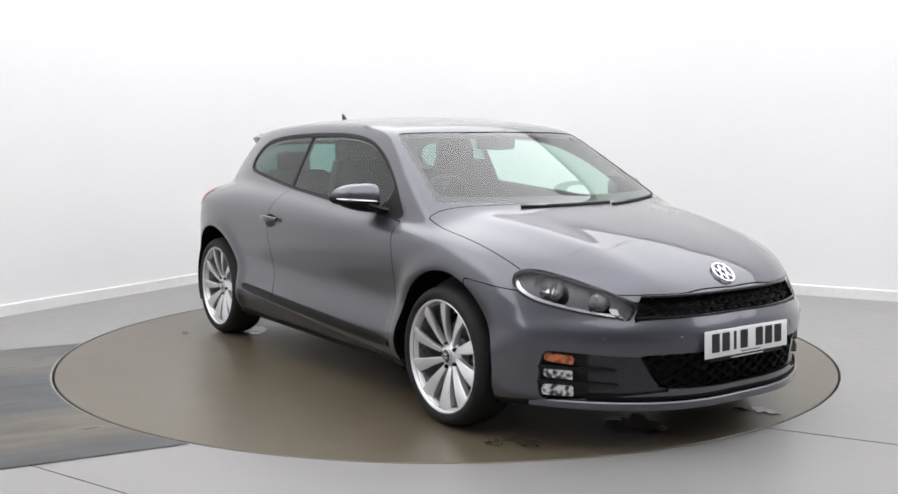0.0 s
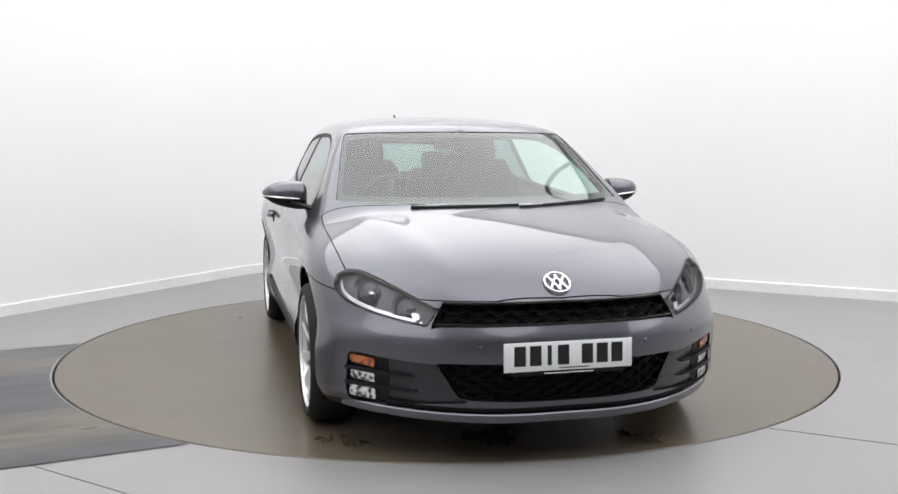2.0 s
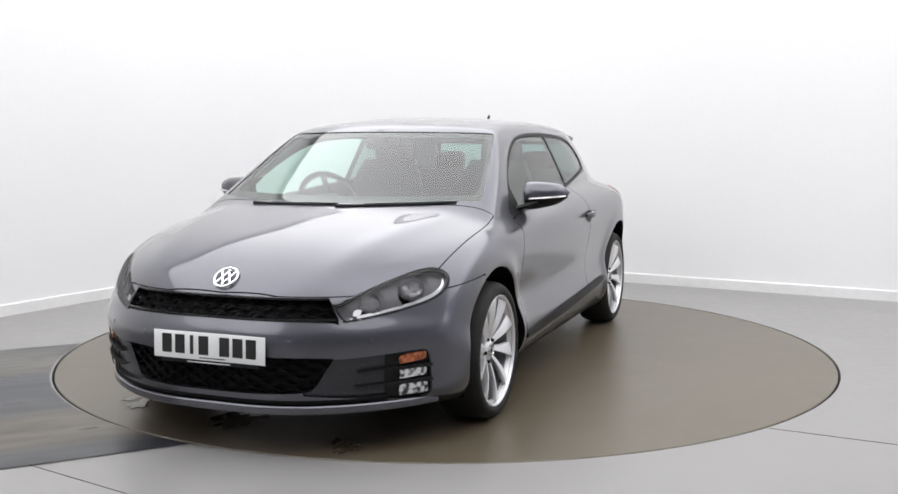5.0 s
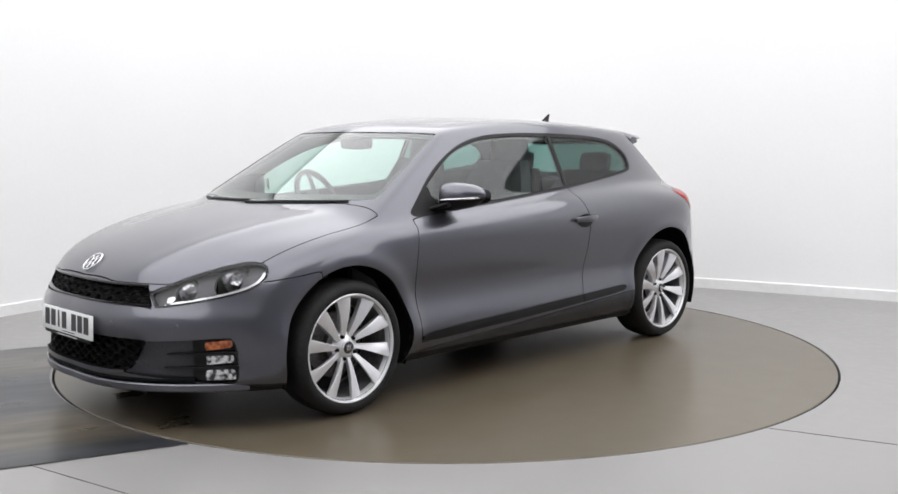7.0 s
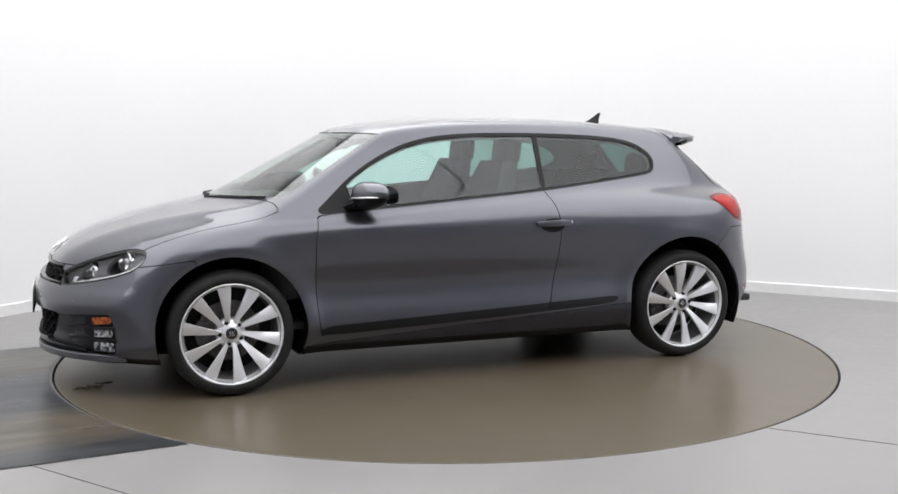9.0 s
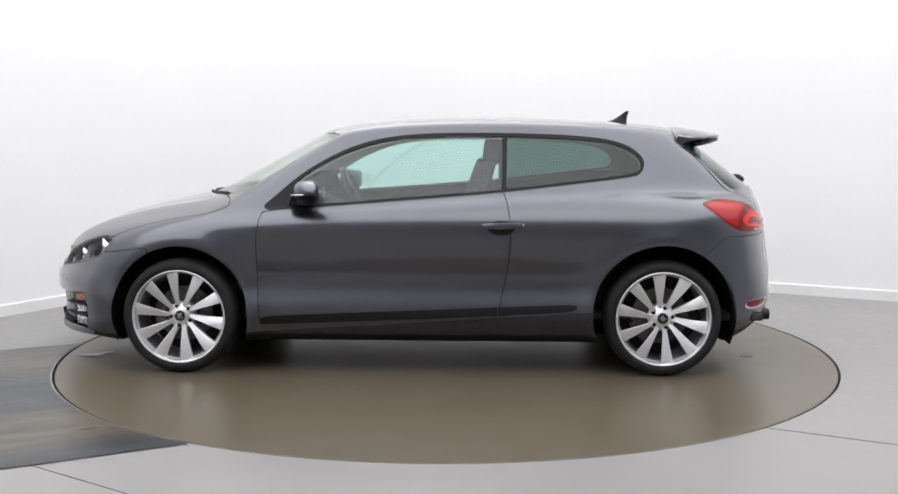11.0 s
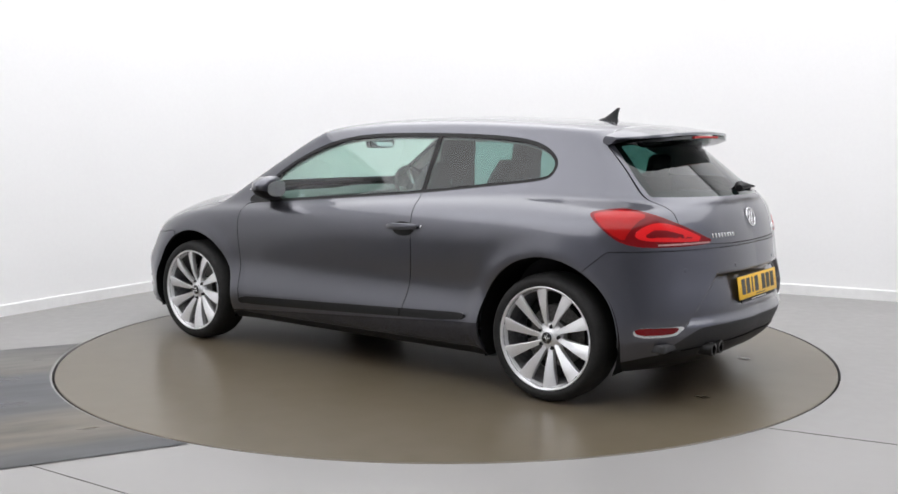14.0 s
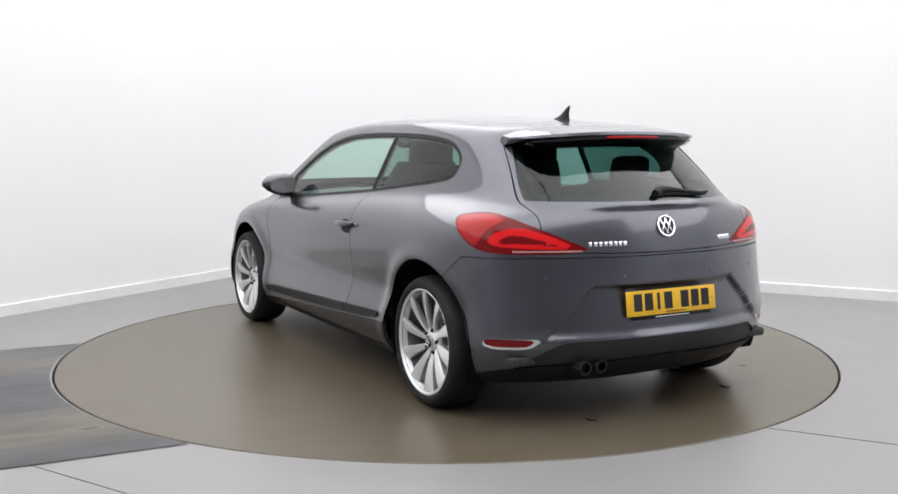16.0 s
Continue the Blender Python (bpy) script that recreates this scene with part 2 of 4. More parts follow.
tail_z = spline([0.14, 0.2, 0.28, 0.36, 0.44, 0.52, 0.62, 0.72, 0.78, 0.87, 0.95, 1.02], [0.25, 0.14, 0.05, 0.01, 0.0, 0.012, 0.035, 0.05, 0.062, 0.085, 0.12, 0.18])
deck_x = spline([-2.05, -1.9, -1.7, -1.4, -1.1, -0.7, -0.44, 0.0, 0.4, 0.8, 1.0, 1.27, 1.48, 1.63, 1.78, 1.93, 2.05, 2.12], [0.92, 0.965, 1.01, 1.055, 1.07, 1.055, 1.04, 1.01, 0.985, 0.965, 0.958, 0.938, 0.905, 0.873, 0.834, 0.780, 0.718, 0.668])
deck_k = spline([-2.1, -1.4, -0.7, 0.0, 0.8, 1.2, 2.1], [0.10, 0.16, 0.14, 0.12, 0.12, 0.13, 0.15])
cabin_w = spline([-2.0, -1.8, -1.6, -1.4, -1.2, -0.9, -0.5, 0.0, 0.5, 0.85, 1.1], [0.50, 0.575, 0.645, 0.695, 0.725, 0.75, 0.764, 0.775, 0.785, 0.785, 0.775])
nose_y = spline([-0.26, 0.0, 0.26, 0.5, 0.65, 0.735, 0.82, 0.88, 0.92, 0.98], [2.187, 2.2, 2.187, 2.095, 1.99, 1.915, 1.825, 1.745, 1.66, 1.50])
tail_y = spline([-0.26, 0.0, 0.26, 0.424, 0.6, 0.75, 0.83, 0.9, 0.97], [-2.018, -2.032, -2.018, -1.98, -1.915, -1.83, -1.755, -1.645, -1.50])
roof_x = spline([-1.75, -1.5, -1.22, -0.9, -0.58, -0.24, 0.1, 0.35, 0.55, 0.8, 1.0], [1.283, 1.323, 1.352, 1.373, 1.386, 1.389, 1.379, 1.358, 1.332, 1.294, 1.256])


def field(x, y, z):
    y = np.sqrt(y * y + 1e-8)
    flare = 0.0
    for wx in (-1.289, 1.289):
        r = np.hypot(x - wx, z - 0.325)
        flare = flare + 0.014 * np.exp(-(((r - 0.39) / 0.055) ** 2))
    lean = 0.13 * np.logaddexp(0, (z - 0.56) / 0.04) * 0.04 / (1 + np.exp((1.15 - x) / 0.1))
    side = y - plan_w(x) - side_z(z) - flare + lean
    s = np.minimum(y, 1.0)
    slope = (nose_y(s + 0.01) - nose_y(s - 0.01)) / 0.02
    front = (x - nose_y(s) - nose_z(z) * (0.9 + 0.62 * s * s)) / np.sqrt(1 + slope**2)
    slope = (tail_y(s + 0.01) - tail_y(s - 0.01)) / 0.02
    q = np.minimum(0.63 - z, 0.405 + 1.05 * (0.625 - z) - s)
    q = np.clip(q / 0.03, 0, 1) * np.clip((z - 0.375) / 0.06, 0, 1)
    press = 0.026 * q * q * (3 - 2 * q)
    rear = (tail_y(s) + tail_z(z) * (1 - 0.2 * s) + press - x) / np.sqrt(1 + slope**2)
    ridge = 0.011 * np.exp(-(((y - 0.62 + 0.2 * np.clip(x - 1.1, 0, 1)) / 0.085) ** 2)) / (1 + np.exp((1.12 - x) / 0.05))
    top = (z - deck_x(x) - ridge + deck_k(x) * y * y + 0.05 * y**6) / 1.06
    low = smax(side, front, 0.03)
    low = smax(low, rear, 0.06)
    low = smax(low, top, 0.045)
    low = smax(low, 0.165 - z, 0.03)
    cab = (y - cabin_w(x) + 0.42 * (z - 0.95) + 0.14 * (z - 0.95) ** 2) / 1.12
    roof = (z - roof_x(x) + 0.10 * y * y) / 1.02
    wind = (z - 0.945 - 0.54 * (1.262 - x - 0.48 * y * y) + 0.05 * (z - 0.945) * (z - 1.33)) / 1.14
    back = (-x - 1.905 + 0.55 * y * y + 1.28 * (z - 0.985)) / 1.62
    g = smax(cab, roof, 0.04)
    g = smax(g, wind, 0.02)
    g = smax(g, back, 0.03)
    sill = 0.86 + 0.1 / (1 + np.exp((x + 1.45) / 0.07))
    g = smax(g, sill - z, 0.02)
    return smin(low, g, 0.03)


def gradient(p, e=1e-3):
    g = np.empty_like(p)
    for i in range(3):
        d = np.zeros(3)
        d[i] = e
        g[:, i] = (field(*(p + d).T) - field(*(p - d).T)) / (2 * e)
    return g


def skin(step=0.0165):
    """Even quads over the field's zero surface: points, normals, faces."""
    xs, ys, zs = np.arange(-2.15, 2.3, step), np.arange(-0.9735, 0.98, step), np.arange(0.10, 1.47, step)
    f = field(xs[:, None, None], ys[None, :, None], zs[None, None, :])
    f = np.broadcast_to(f, (len(xs), len(ys), len(zs)))
    neg = f < 0
    n = [k - 1 for k in f.shape]
    total, count = np.zeros((*n, 3)), np.zeros(n)
    for ax in range(3):
        sl0, sl1 = [slice(None)] * 3, [slice(None)] * 3
        sl0[ax], sl1[ax] = slice(0, -1), slice(1, None)
        a, b = f[tuple(sl0)], f[tuple(sl1)]
        hit = neg[tuple(sl0)] != neg[tuple(sl1)]
        i, j, k = np.nonzero(hit)
        w = a[hit] / (a[hit] - b[hit])
        p = np.stack([xs[i], ys[j], zs[k]], 1)
        p[:, ax] += w * step
        others = [q for q in range(3) if q != ax]
        for da in (0, 1):
            for db in (0, 1):
                c = [i, j, k]
                c[others[0]], c[others[1]] = c[others[0]] - da, c[others[1]] - db
                ok = np.all([(c[q] >= 0) & (c[q] < n[q]) for q in range(3)], 0)
                c = tuple(q[ok] for q in c)
                np.add.at(total, c, p[ok])
                np.add.at(count, c, 1)
    used = count > 0
    number = np.full(n, -1)
    number[used] = np.arange(used.sum())
    verts = total[used] / count[used][:, None]
    faces = []
    for ax in range(3):
        sl0, sl1 = [slice(None)] * 3, [slice(None)] * 3
        sl0[ax], sl1[ax] = slice(0, -1), slice(1, None)
        hit = neg[tuple(sl0)] != neg[tuple(sl1)]
        idx = np.stack(np.nonzero(hit), 1)
        o = [(1, 2), (2, 0), (0, 1)][ax]
        idx = idx[np.all((idx[:, list(o)] > 0) & (idx[:, list(o)] < np.array(n)[list(o)]), 1)]
        flip = neg[tuple(sl0)][tuple(idx.T)]
        q = []
        for da, db in ((1, 1), (0, 1), (0, 0), (1, 0)):
            c = idx.copy()
            c[:, o[0]] -= da
            c[:, o[1]] -= db
            q.append(number[tuple(c.T)])
        q = np.stack(q, 1)
        q[~flip] = q[~flip][:, ::-1]
        faces.append(q)
    for _ in range(5):
        g = gradient(verts)
        step_ = (field(*verts.T) / np.maximum((g * g).sum(1), 1e-6))[:, None] * g
        verts = verts - np.clip(step_, -0.01, 0.01)
    g = gradient(verts)
    return verts, g / np.linalg.norm(g, axis=1)[:, None], [tuple(r) for r in np.concatenate(faces).tolist()]


def clip(mesh, f, sign=1):
    """What of the mesh lies where sign * f(points) is negative, cut clean along f = 0."""
    v, nrm, faces = mesh
    d = sign * f(v, nrm)
    inside = d < 0
    keep, cut = [], []
    ins = inside.tolist()
    for q in faces:
        k = sum(ins[i] for i in q)
        if k == len(q):
            keep.append(q)
        elif k:
            cut.append(q)
    extra, extra_n, made = [], [], {}
    base = len(v)
    for q in cut:
        out = []
        for a, b in zip(q, q[1:] + q[:1]):
            if ins[a]:
                out.append(a)
            if ins[a] != ins[b]:
                key = (min(a, b), max(a, b))
                if key not in made:
                    w = d[a] / (d[a] - d[b])
                    made[key] = base + len(extra)
                    extra.append(v[a] + w * (v[b] - v[a]))
                    n = nrm[a] + w * (nrm[b] - nrm[a])
                    extra_n.append(n / np.linalg.norm(n))
                out.append(made[key])
        if len(out) > 2:
            keep.append(tuple(out))
    if extra:
        v, nrm = np.concatenate([v, extra]), np.concatenate([nrm, extra_n])
    if not keep:
        return np.zeros((0, 3)), np.zeros((0, 3)), []
    used = sorted({i for q in keep for i in q})
    new_i = dict(zip(used, range(len(used))))
    return v[used], nrm[used], [tuple(new_i[i] for i in q) for q in keep]


def panel(name, mesh, mat, parent, depth=0.012, lift=0.0, label=""):
    """A sheet of the skin as a part, its rim turned inwards."""
    v, n, faces = mesh
    v = v + n * lift
    edges = {}
    for q in faces:
        for a, b in zip(q, q[1:] + q[:1]):
            if (b, a) in edges:
                del edges[(b, a)]
            else:
                edges[(a, b)] = True
    verts, norms, out = list(v), list(n), list(faces)
    if depth:
        for a, b in edges:
            s = np.cross(v[b] - v[a], n[a])
            s = s / max(np.linalg.norm(s), 1e-9)
            k = len(verts)
            verts += [v[a], v[b], v[b] - n[b] * depth, v[a] - n[a] * depth]
            norms += [s] * 4
            out.append((k + 1, k, k + 3, k + 2))
    # Rims of painted panels are coloured black for the shade in shut lines.
    slots = [0] * len(faces) + [1] * (len(out) - len(faces))
    return part(name, mesh_of(name, verts, out, [mat, BARS if mat is PAINT else mat], norms, slots=slots), parent, label)


def rounded(pts, times=2):
    """Corner cutting of a closed outline; a point named twice stays sharper."""
    p = np.array(pts, float)
    for _ in range(times):
        q = np.roll(p, -1, 0)
        p = np.stack([0.75 * p + 0.25 * q, 0.25 * p + 0.75 * q], 1).reshape(-1, 2)
    return p


def outline(u, w, pts, times=2):
    """Signed distance to a rounded closed outline, negative inside."""
    p = rounded(pts, times)
    a, b = p, np.roll(p, -1, 0)
    q = np.stack([u, w], 1)
    best, inside = np.full(len(q), 1e9), np.zeros(len(q), bool)
    for s, e in zip(a, b):
        d = e - s
        L = d @ d
        if L < 1e-14:
            continue
        t = np.clip(((q - s) @ d) / L, 0, 1)
        best = np.minimum(best, ((q - s - t[:, None] * d) ** 2).sum(1))
        cross = (s[1] > q[:, 1]) != (e[1] > q[:, 1])
        with np.errstate(divide="ignore", invalid="ignore"):
            xi = s[0] + (q[:, 1] - s[1]) / (e[1] - s[1]) * d[0]
        inside ^= cross & (q[:, 0] < xi)
    return np.where(inside, -1, 1) * np.sqrt(best)


# ---- where the panels, panes and lamps lie on that surface ----
def sy(v):
    return np.abs(v[:, 1])


def front_u(v):
    return -0.78 * (v[:, 0] - 2.05) + 0.62 * (sy(v) - 0.5)


def rear_u(v):
    return -0.75 * (v[:, 0] + 1.472) - 0.66 * (sy(v) - 0.812)


def f_arch(v, n):
    r = np.minimum(np.hypot(v[:, 0] - 1.285, v[:, 2] - 0.322) - 0.368, np.hypot(v[:, 0] + 1.292, v[:, 2] - 0.33) - 0.374)
    return np.maximum(r, 0.55 - sy(v))


def f_screen(v, n):
    return np.maximum(outline(sy(v), v[:, 2], [(-0.8, 0.95), (0.60, 0.958), (0.715, 0.965), (0.715, 0.965), (0.615, 1.25), (0.592, 1.284), (0.592, 1.284), (0.45, 1.293), (-0.8, 1.302)], 2), 0.3 - v[:, 0])


WINDOW = [(0.835, 0.888), (0.80, 0.915), (0.62, 1.075), (0.40, 1.195), (0.20, 1.253), (-0.05, 1.275), (-0.45, 1.276), (-0.85, 1.262), (-1.08, 1.232), (-1.20, 1.155), (-1.19, 1.085), (-1.14, 1.065), (-0.82, 1.028), (-0.44, 0.985), (0.0, 0.95), (0.6, 0.905)]


def f_sidewin(v, n):
    return np.maximum(outline(v[:, 0], v[:, 2], WINDOW, 2), 0.4 - sy(v))


def split_x(v):
    return v[:, 0] + 0.452 + 0.02 * (v[:, 2] - 1.13)


def f_rearglass(v, n):
    return np.maximum(outline(sy(v), v[:, 2], [(-0.8, 0.978), (0.45, 0.982), (0.592, 0.986), (0.592, 0.986), (0.57, 1.08), (0.50, 1.235), (0.49, 1.265), (-0.8, 1.29)], 2), v[:, 0] + 1.2)


DOOR = [(0.845, 0.872), (0.845, 0.872), (0.868, 0.75), (0.87, 0.55), (0.862, 0.38), (0.85, 0.272), (0.85, 0.272), (0.5, 0.288), (-0.41, 0.328), (-0.41, 0.328), (-0.43, 0.38), (-0.475, 0.58), (-0.492, 0.79), (-0.462, 0.95), (-0.44, 0.985), (-0.44, 0.985), (0.0, 0.95), (0.6, 0.903)]


def f_door(v, n):
    return np.maximum(outline(v[:, 0], v[:, 2], DOOR, 2), 0.5 - sy(v))


HOOD = [(1.03, 0.795), (1.03, 0.795), (1.32, 0.80), (1.6, 0.79), (1.76, 0.765), (1.90, 0.66), (2.0, 0.56), (2.07, 0.47), (2.07, 0.47), (2.115, 0.3), (2.135, -0.9), (1.27, -0.9), (1.24, 0.2), (1.17, 0.45), (1.04, 0.70)]


def f_hood(v, n):
    return np.maximum(np.maximum(outline(v[:, 0], sy(v), HOOD, 2), 0.637 - v[:, 2]), 0.2 - n[:, 2] * 2)


LAMP = [(-0.02, 0.605), (-0.02, 0.605), (0.16, 0.676), (0.33, 0.722), (0.43, 0.735), (0.495, 0.712), (0.48, 0.655), (0.40, 0.608), (0.25, 0.575), (0.10, 0.551), (0.012, 0.54), (0.012, 0.54)]


def f_lamp(v, n):
    return np.maximum(outline(front_u(v), v[:, 2], LAMP, 2), 1.3 - v[:, 0])


def f_grille(v, n):
    return np.maximum(outline(sy(v), v[:, 2], [(-0.9, 0.548), (0.46, 0.549), (0.515, 0.532), (0.515, 0.532), (0.475, 0.60), (0.455, 0.636), (0.455, 0.636), (-0.9, 0.638)], 2), 1.5 - v[:, 0])


def f_intake(v, n):
    return np.maximum(outline(sy(v), v[:, 2], [(-0.9, 0.412), (0.44, 0.410), (0.50, 0.405), (0.50, 0.405), (0.43, 0.29), (0.40, 0.258), (-0.9, 0.256)], 2), 1.5 - v[:, 0])


FOG = [(-0.10, 0.398), (-0.10, 0.398), (0.10, 0.407), (0.31, 0.425), (0.35, 0.418), (0.365, 0.30), (0.36, 0.225), (0.31, 0.218), (0.06, 0.240), (-0.14, 0.256), (-0.14, 0.256), (-0.14, 0.29)]


def f_fog(v, n):
    return np.maximum(outline(front_u(v), v[:, 2], FOG, 2), np.maximum(1.5 - v[:, 0], 0.36 - sy(v)))


def f_bumper(v, n):
    line = v[:, 2] - 0.665 + 0.12 * (v[:, 0] - 1.6)
    return np.maximum(np.maximum(line, 1.45 - v[:, 0]), -(v[:, 2] - 0.18))


TAIL = [(-0.005, 0.915), (0.06, 0.93), (0.17, 0.94), (0.28, 0.918), (0.43, 0.862), (0.60, 0.785), (0.60, 0.785), (0.575, 0.766), (0.40, 0.762), (0.22, 0.765), (0.12, 0.785), (0.045, 0.845)]


def f_tail(v, n):
    return np.maximum(outline(rear_u(v), v[:, 2], TAIL, 2), v[:, 0] + 1.2)


GATE = [(-0.9, 0.752), (0.55, 0.758), (0.60, 0.80), (0.60, 0.95), (0.615, 0.98), (0.55, 1.18), (0.52, 1.27), (0.50, 1.31), (-0.9, 1.35)]


def f_gate(v, n):
    return np.maximum(outline(sy(v), v[:, 2], GATE, 2), v[:, 0] + 1.42)


def f_rearbumper(v, n):
    return np.maximum(np.maximum(v[:, 2] - 0.748, v[:, 0] + 1.485 + 1.15 * np.clip(v[:, 2] - 0.64, 0, 1)), -(v[:, 2] - 0.175))


def f_diffuser(v, n):
    return np.maximum(outline(sy(v), v[:, 2], [(-0.9, 0.392), (0.50, 0.39), (0.58, 0.37), (0.72, 0.27), (0.76, 0.15), (-0.9, 0.1)], 2), v[:, 0] + 1.6)


def f_reflector(v, n):
    return np.maximum(outline(rear_u(v), v[:, 2], [(0.185, 0.402), (0.34, 0.400), (0.41, 0.397), (0.39, 0.375), (0.36, 0.366), (0.19, 0.366)], 1), v[:, 0] + 1.5)


def f_reflector_rim(v, n):
    return np.maximum(outline(rear_u(v), v[:, 2], [(0.183, 0.4025), (0.34, 0.4005), (0.445, 0.402), (0.41, 0.375), (0.38, 0.355), (0.18, 0.355)], 1), v[:, 0] + 1.5)


def f_sill(v, n):
    line = 0.2995 - 0.066 * (v[:, 0] - 0.2) - 0.012
    return np.maximum(np.maximum(v[:, 2] - line + 0.012, np.abs(v[:, 0]) - 0.96), 0.5 - sy(v))


def f_under(v, n):
    return np.maximum(n[:, 2] + 0.55, v[:, 2] - 0.3)


def f_gasket(v, n):
    return f_sidewin(v, n) - 0.015


# ---- the studio ----
CORNER = Vector((-1.24, 4.28, 0))
ALONG_L, ALONG_R = Vector((-0.506, -0.863, 0)).normalized(), Vector((0.873, -0.487, 0)).normalized()
LEN_L, LEN_R, HEIGHT, BEND = 13.0, 12.0, 3.6, 1.35


def wall_line(inset):
    """The walls' plan, from the far end of one wall round the bend to the far end of the other."""
    c = CORNER + (ALONG_L + ALONG_R) * inset
    r = BEND - inset
    mid = c + (ALONG_L + ALONG_R) * r
    pts = [c + ALONG_L * (LEN_L - inset * 2)]
    for i in range(25):
        a = i / 24 * math.pi / 2
        pts.append(mid - ALONG_R * r * math.cos(a) - ALONG_L * r * math.sin(a))
    pts.append(c + ALONG_R * (LEN_R - inset * 2))
    return pts


def strip(name, inner, outer, z0, z1, mat, bevel=0.0):
    n = len(inner)
    verts, faces = [], []
    for a, b in zip(inner, outer):
        verts += [(a.x, a.y, z0), (a.x, a.y, z1 - bevel), (*(a.lerp(b, 0.35 if bevel else 0)).xy, z1), (b.x, b.y, z1), (b.x, b.y, z0)]
    for i in range(n - 1):
        for k in range(4):
            faces.append((i * 5 + k, i * 5 + k + 1, i * 5 + 6 + k, i * 5 + 5 + k))
    faces += [(0, 1, 2, 3, 4), tuple(range((n - 1) * 5 + 4, (n - 1) * 5 - 1, -1))]
    bm = bmesh.new()
    vs = [bm.verts.new(v) for v in verts]
    for f in faces:
        bm.faces.new([vs[i] for i in f])
    return from_bm(name, bm, mat, 30)


DARKGAP_SOFT = material("joint_filler", (0.12, 0.116, 0.11), 0.7)


def studio():
    line = wall_line(0)
    wall = new("wall_curved", strip("wall_curved", line, wall_line(-0.15), -0.05, HEIGHT, WALLPAINT))
    tagged(wall, "plain white painted studio wall with a rounded corner", "wall", kind="structure")
    board = new("baseboard", strip("baseboard", wall_line(0.018), wall_line(0.002), 0.0, 0.086, SKIRT, 0.008))
    tagged(board, "white gloss skirting board along the studio wall", "baseboard", kind="structure")
    a, b = line[0], line[-1]
    far = a + ALONG_R * LEN_R
    # Unseen walls added to close the room and shape the light on the car.
    for name, p, q, out in (("wall_south", a, far, ALONG_L), ("wall_east", b, far, ALONG_R)):
        m = (p + q) / 2 + out * 0.08
        w = new(name, box(name, ((p - q).length + 0.3, 0.15, HEIGHT + 0.05), UNSEEN_WALL, 0))
        d = (q - p).normalized()
        w.matrix_basis = Matrix.Translation((m.x, m.y, HEIGHT / 2 - 0.025)) @ Matrix.Rotation(math.atan2(d.y, d.x), 4, "Z")
        tagged(w, "unseen grey-blue wall behind the camera, toned for the car's reflections", "wall", kind="structure")
    mid = (a + b) / 2
    turn = math.atan2(ALONG_R.y, ALONG_R.x)
    c = new("ceiling", box("ceiling", (LEN_R + 0.6, LEN_L + 0.6, 0.1), WALLPAINT, 0))
    c.matrix_basis = Matrix.Translation((mid.x, mid.y, HEIGHT + 0.06)) @ Matrix.Rotation(turn, 4, "Z")
    tagged(c, "white painted studio ceiling", "ceiling", kind="structure")
    # the floor is one sheet with a round hole for the turntable
    n, verts, faces = 144, [], []
    rings = [2.251, 2.7, 3.5, 5.0, 8.0, 16.0]
    for r in rings:
        for i in range(n):
            t = 2 * math.pi * i / n
            verts.append((r * math.cos(t), r * math.sin(t), 0))
    for i in range(n):
        t = 2 * math.pi * i / n
        verts.append((2.251 * math.cos(t), 2.251 * math.sin(t), -0.06))
    for k in range(len(rings) - 1):
        for i in range(n):
            j = (i + 1) % n
            faces.append((k * n + i, (k + 1) * n + i, (k + 1) * n + j, k * n + j))
    k = len(rings) * n
    for i in range(n):
        j = (i + 1) % n
        faces.append((i, j, k + j, k + i))
    floor = new("floor", mesh_of("floor", verts, faces, FLOORPAINT, smooth=False))
    tagged(floor, "grey painted concrete studio floor with faint stains", "floor", kind="structure")
    for p, q in (((-1.72, -2.19), (-0.2, -3.2)), ((1.40, -1.765), (4.6, -3.45))):
        d = Vector((q[0] - p[0], q[1] - p[1], 0))
        j = new("floor_joint", box("floor_joint", (d.length, 0.004, 0.004), DARKGAP_SOFT, 0))
        j.matrix_basis = Matrix.Translation(((p[0] + q[0]) / 2, (p[1] + q[1]) / 2, 0.0)) @ Matrix.Rotation(math.atan2(d.y, d.x), 4, "Z")
        tagged(j, "thin dark joint line in the studio floor", "floor joint", kind="structure")
    # Pit disc coloured near black for the shade down in the gap.
    pit = new("turntable_pit", revolve("turntable_pit", [(0.0, -0.058), (2.25, -0.058), (2.25, -0.054), (0.0, -0.054)], DARKGAP, "z", 96))
    tagged(pit, "near-black pit disc, coloured for the shade in the turntable gap", "pit", kind="structure")
    # the darker drive-on strip leads up to the turntable
    d = Vector((0.893, 0.45, 0)).normalized()
    s = Vector((-d.y, d.x, 0))
    verts, faces = [], []
    for i in range(33):
        w = -1.30 + 2.36 * i / 32
        near = -math.sqrt(2.262**2 - w * w)
        for k in range(7):
            verts.append((near * (1 - k / 6) - 6.0 * k / 6, w, 0.004))
    for i in range(32):
        for k in range(6):
            a = i * 7 + k
            faces.append((a, a + 1, a + 8, a + 7))
    me = mesh_of("drive_on_strip", verts, faces, PATCH, smooth=False)
    ob = new("floor_strip", me)
    ob.matrix_basis = Matrix.Rotation(math.atan2(d.y, d.x), 4, "Z")
